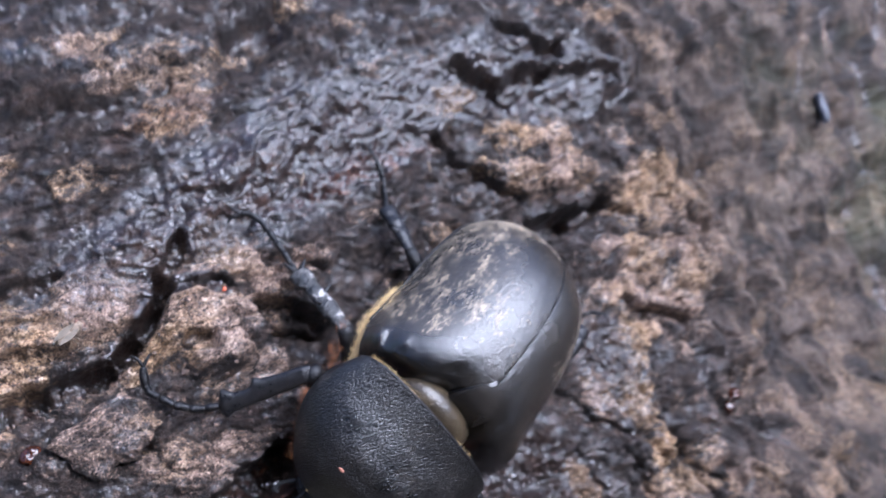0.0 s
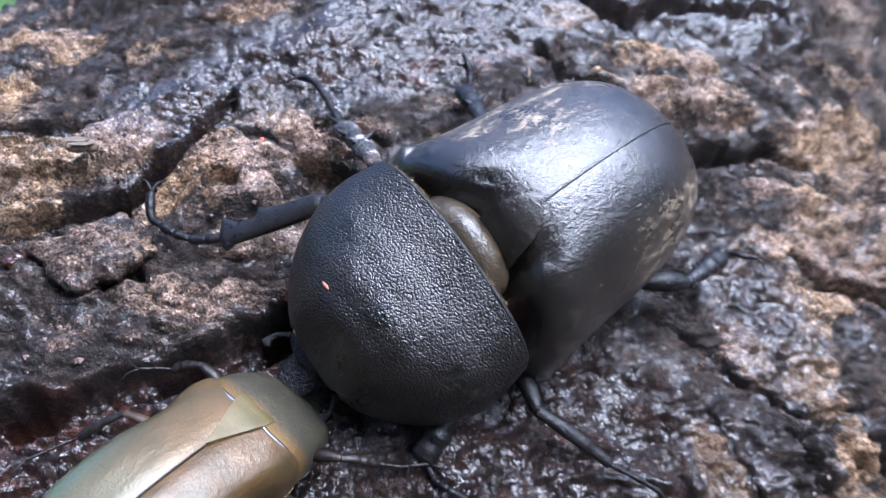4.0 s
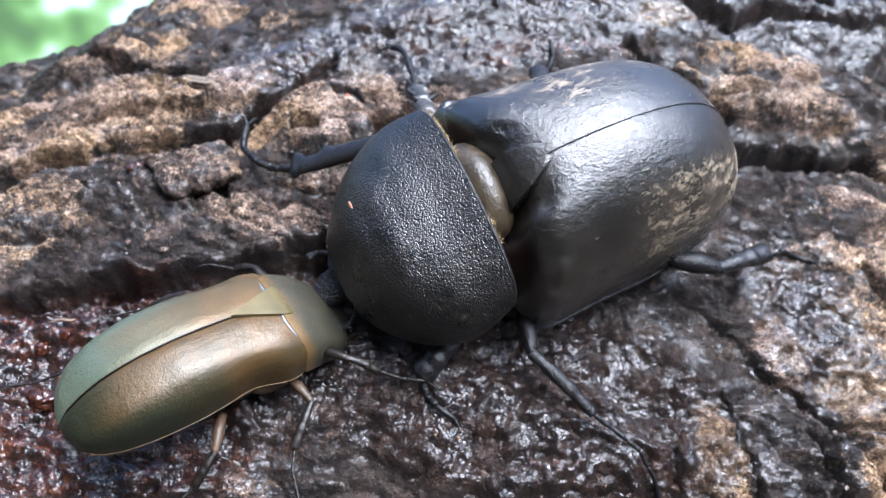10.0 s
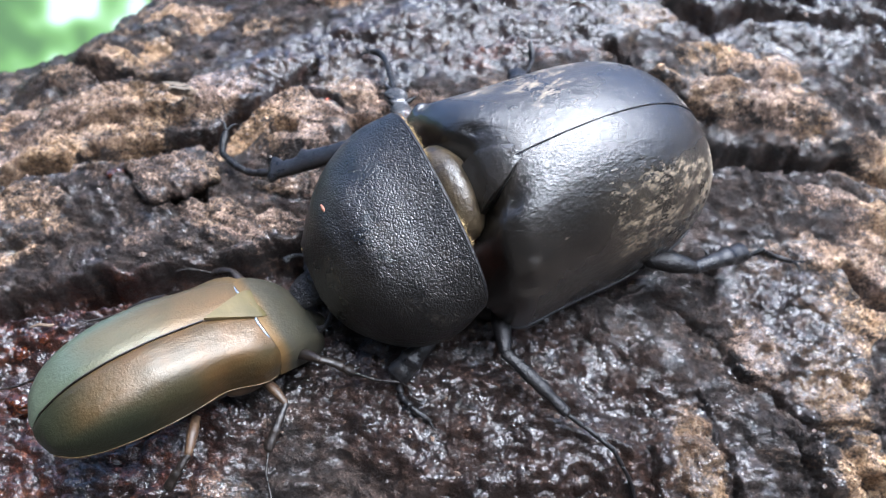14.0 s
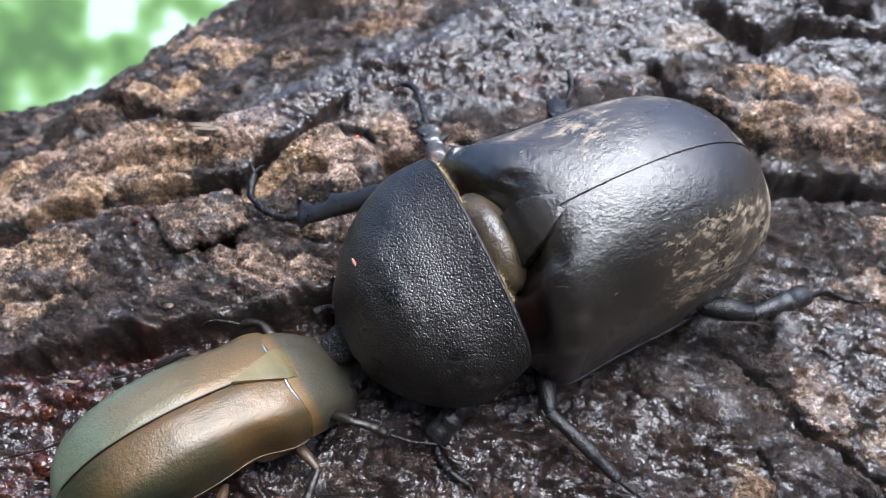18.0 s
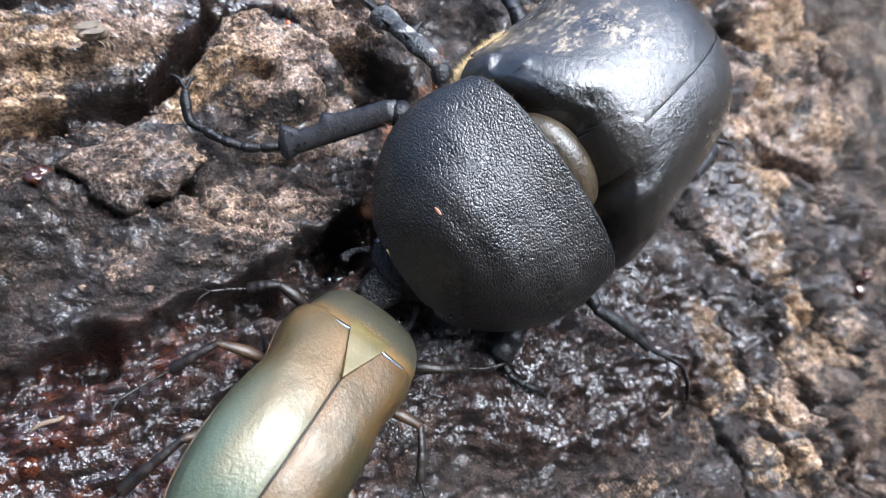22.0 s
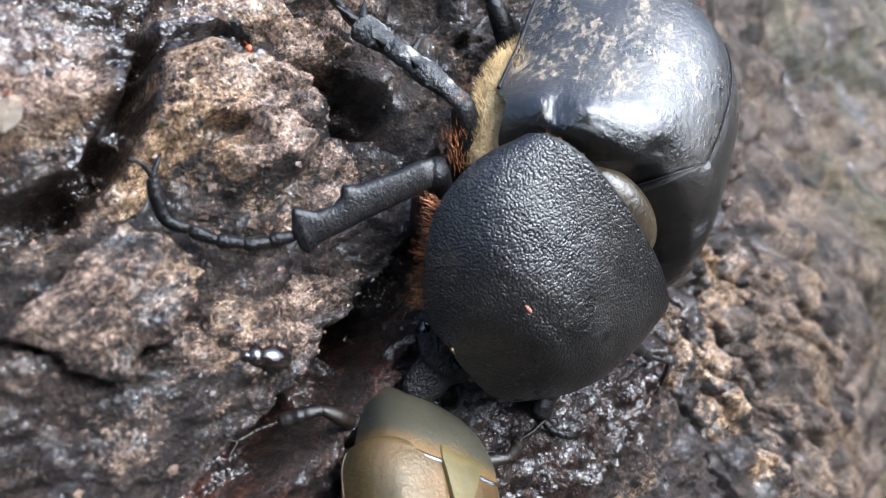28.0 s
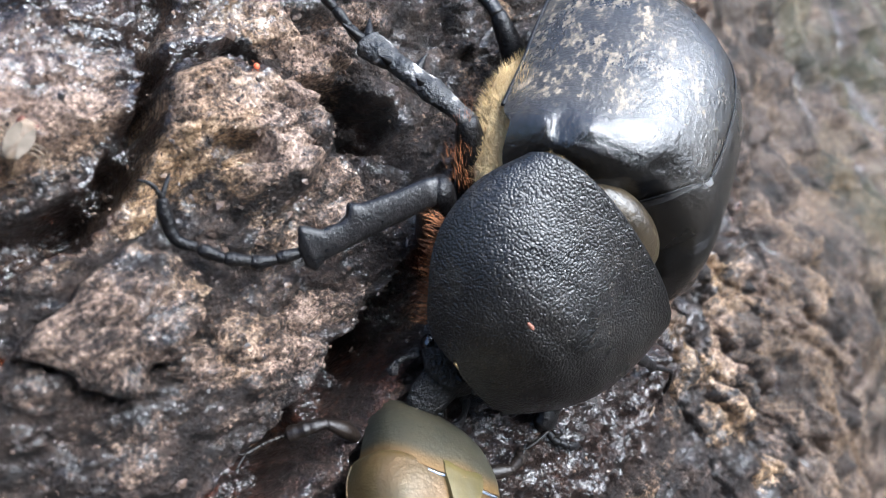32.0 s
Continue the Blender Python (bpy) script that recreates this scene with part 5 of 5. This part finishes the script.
def make_sap_beetle():
    t = thing("sap_beetle", on_face(-16.5, 1.5, bark_w(-16.5, 1.5) + 0.1), "tiny glossy black sap beetle crawling over the bark", "beetle")
    part("abdomen", blob("abdomen", (0.55, 0, 0.75), (1.25, 0.85, 0.62), M_TINY, 14, 18), t)
    part("pronotum", blob("pronotum", (-0.75, 0, 0.72), (0.62, 0.74, 0.5), M_TINY, 12, 16), t)
    part("head", blob("head", (-1.35, 0, 0.6), (0.38, 0.42, 0.34), M_TINY, 10, 12), t)
    for k in (-1, 1):
        part("antenna", tube("antenna", [(-1.6, k * 0.25, 0.6), (-2.0, k * 0.5, 0.65), (-2.3, k * 0.55, 0.6)], [0.06, 0.05, 0.11], M_TINY, 6), t)
    small_legs(t, 2.4, 1.1, 0.5, M_TINY)
    return t


def make_fly():
    u, v = -33.4, 24.2
    t = thing("fly", on_face(u, v, bark_w(u, v) + 0.5, 215, -38, 0), "small tan fly with folded wings resting on a bark ridge", "fly")
    part("abdomen", blob("abdomen", (1.1, 0, 0.9), (1.2, 0.6, 0.55), M_FLY, 12, 16), t)
    part("thorax", blob("thorax", (-0.5, 0, 1.0), (0.8, 0.65, 0.65), M_FLY, 12, 16), t)
    part("head", blob("head", (-1.45, 0, 0.95), (0.42, 0.55, 0.5), M_FLY, 10, 14), t)
    for k in (-1, 1):
        part("eye", blob("eye", (-1.55, k * 0.38, 1.05), (0.28, 0.24, 0.34), M_RUST, 10, 12), t, "rust-red eye")
        q = np.linspace(0, 1, 12)[:, None]
        w = np.linspace(-1, 1, 7)[None, :]
        half = 0.40 * np.sin(np.clip(q * 1.1, 0, 1) * math.pi * 0.85 + 0.15)
        pts = np.stack([-0.4 + 3.4 * q + 0 * w, k * 0.35 + half * w * 0.8, 1.62 - 0.12 * q + 0.05 * w * k], -1)
        part("wing", shell("wing", pts, M_WING, 0.03, flip=True), t)
    small_legs(t, 1.6, 1.2, 0.7, M_FLY)
    return t


def make_mites():
    first = None
    for u, v in ((-16.5, 24.6), (-31.0, 21.0)):
        m = on_face(u, v, bark_w(u, v) + 0.05, 40 * u, 0, 0)
        if first is None:
            first = thing("mite", m, "tiny orange-red mite on the bark", "mite", group="mites on the bark")
            part("body", blob("body", (0, 0, 0.18), (0.27, 0.2, 0.18), M_MITE, 10, 12), first)
            small_legs(first, 0.5, 0.25, 0.13, M_MITE)
        else:
            copy_thing(first, m)


def make_woodlouse():
    u, v = 131.0, 29.0
    t = thing("woodlouse", on_face(u, v, bark_w(u, v) + 0.2, 75, 0, 0), "slate-grey glossy woodlouse clinging to rough bark", "woodlouse")
    for i in range(7):
        x = -3.0 + i
        part("body_plate", blob("body_plate", (x, 0.05 * x * x, 0.9), (0.75, 1.7 - 0.07 * x * x, 1.1), M_SLATE, 10, 16), t)
    for k in (-1, 1):
        part("antenna", tube("antenna", [(-3.4, 0.5 + k * 0.5, 0.9), (-4.2, 0.5 + k * 1.0, 1.1), (-5.2, 0.5 + k * 1.2, 0.7)], [0.14, 0.10, 0.05], M_SLATE, 6), t)
    return t


def make_drops():
    spots = [(-43.4, -11.5, 1.4, 1.2), (-39.4, 14.2, 0.9, 0.7), (65.5, -19.0, 1.5, 0.9), (66.6, -17.4, 0.9, 1.4), (-44.5, -6.8, 0.7, 0.6), (-48.8, -6.4, 0.8, 0.6), (-42.2, -5.6, 0.6, 0.5), (-40.5, -13.5, 0.7, 0.5)]
    for i, (u, v, a, b_) in enumerate(spots):
        ob = new("sap_drop", blob("sap_drop", (0, 0, 0.25 * b_), (a, b_, 0.62 * b_), M_AMBER, 14, 20, 0.8, i + 3))
        ob.matrix_world = on_face(u, v, bark_w(u, v), 25 * i, 0, 0)
        tagged(ob, "glossy amber-brown drop of tree sap on the bark", "sap drop", group="sap drops on the bark")


def make_splinters():
    rng = random.Random(21)
    for u, v, turn, size in ((11.5, -21.8, 25, 3.6), (-42.5, -4.2, 10, 3.0), (25.5, -22.5, 75, 5.0), (-2.0, 36.0, 60, 2.4), (17.0, 33.5, 80, 3.0)):
        h = bark_w(u, v) + 0.25
        path = [(-size / 2, 0, 0), (-size / 6, 0.12, rng.uniform(0, 0.3)), (size / 6, -0.08, rng.uniform(0, 0.3)), (size / 2, 0.1, 0.05)]
        ob = new("wood_splinter", tube("wood_splinter", path, [0.06, 0.2, 0.18, 0.05], M_SPLINTER, 6, 0.6))
        ob.matrix_world = on_face(u, v, h, turn, 0, 0)
        tagged(ob, "thin pale splinter of wood lying on the bark", "splinter", group="splinters on the bark")


def make_crumbs():
    """Loose crumbs of bark all over the log."""
    rng = np.random.default_rng(5)
    m = Mat("bark_crumb", Roughness=0.75)
    geo = m.n.new("ShaderNodeNewGeometry")
    col = m.ramp(geo.outputs["Random Per Island"], [(0.0, (0.012, 0.008, 0.006)), (0.5, (0.05, 0.03, 0.02)), (0.85, (0.09, 0.056, 0.037)), (1.0, (0.17, 0.11, 0.072))])
    m.set("Base Color", col).set("Coat Weight", 0.35).set("Coat Roughness", 0.15)
    n = 3600
    u = np.concatenate([rng.uniform(-56, -8, n // 2), rng.uniform(-20, 70, n - n // 2)])
    v = np.concatenate([rng.uniform(3, 34, n // 2), rng.uniform(-38, 52, n - n // 2)])
    s = np.arcsin((v - 2) / LOG_R) * LOG_R
    w = log_point(u, s, relief(u[None], s[None])[0])[:, 2]
    base = np.array([(1, 0, 0), (-1, 0, 0), (0, 1, 0), (0, -1, 0), (0, 0, 1), (0, 0, -1)], float)
    tri = [(0, 2, 4), (2, 1, 4), (1, 3, 4), (3, 0, 4), (2, 0, 5), (1, 2, 5), (3, 1, 5), (0, 3, 5)]
    verts, faces = [], []
    for i in range(n):
        size = 0.10 + 0.20 * rng.random() ** 2.5
        q = base * (rng.uniform(0.6, 1.5, 3) * size) + rng.normal(0, 0.25 * size, (6, 3))
        a = rng.uniform(0, 6.28)
        c, sn = math.cos(a), math.sin(a)
        q = q @ np.array([[c, -sn, 0], [sn, c, 0], [0, 0, 0.6]])
        o = len(verts)
        verts += [tuple(p) for p in (q + (u[i], v[i], w[i] - 0.15 * size)) * MM]
        faces += [(o + a_, o + b_, o + c_) for a_, b_, c_ in tri]
    ob = new("bark_crumbs", mesh_from("bark_crumbs", verts, faces, m.m, False))
    ob.matrix_world = FACE
    tagged(ob, "loose dark and tan crumbs of bark", "bark crumbs", kind="stuff")


sap_beetle = make_sap_beetle()
make_fly()
make_mites()
make_woodlouse()
make_drops()
make_splinters()
make_crumbs()


def motions():
    way = [(0.0, -16.5, 1.5), (26.7, -16.5, 1.5), (27.6, -22.5, 3.2), (28.2, -28.2, 7.6), (28.5, -30.8, 9.3), (29.0, -31.2, 8.3), (29.5, -33.4, 7.4), (30.0, -36.2, 7.8), (30.5, -37.4, 8.8), (31.0, -40.6, 9.2), (31.5, -45.0, 9.6), (32.0, -48.0, 9.8)]
    rows = []
    for i, (t, u, v) in enumerate(way):
        a, b_ = way[max(i - 1, 0)], way[min(i + 1, len(way) - 1)]
        turn = math.degrees(math.atan2(b_[2] - a[2], b_[1] - a[1])) + 180 if abs(b_[1] - a[1]) > 0.1 else 340
        turn = turn if turn > 180 else turn + 360
        rows.append((t, on_face(u, v, bark_w(u, v) + 0.25, turn, 0, 0)))
    walk(sap_beetle, rows)


motions()
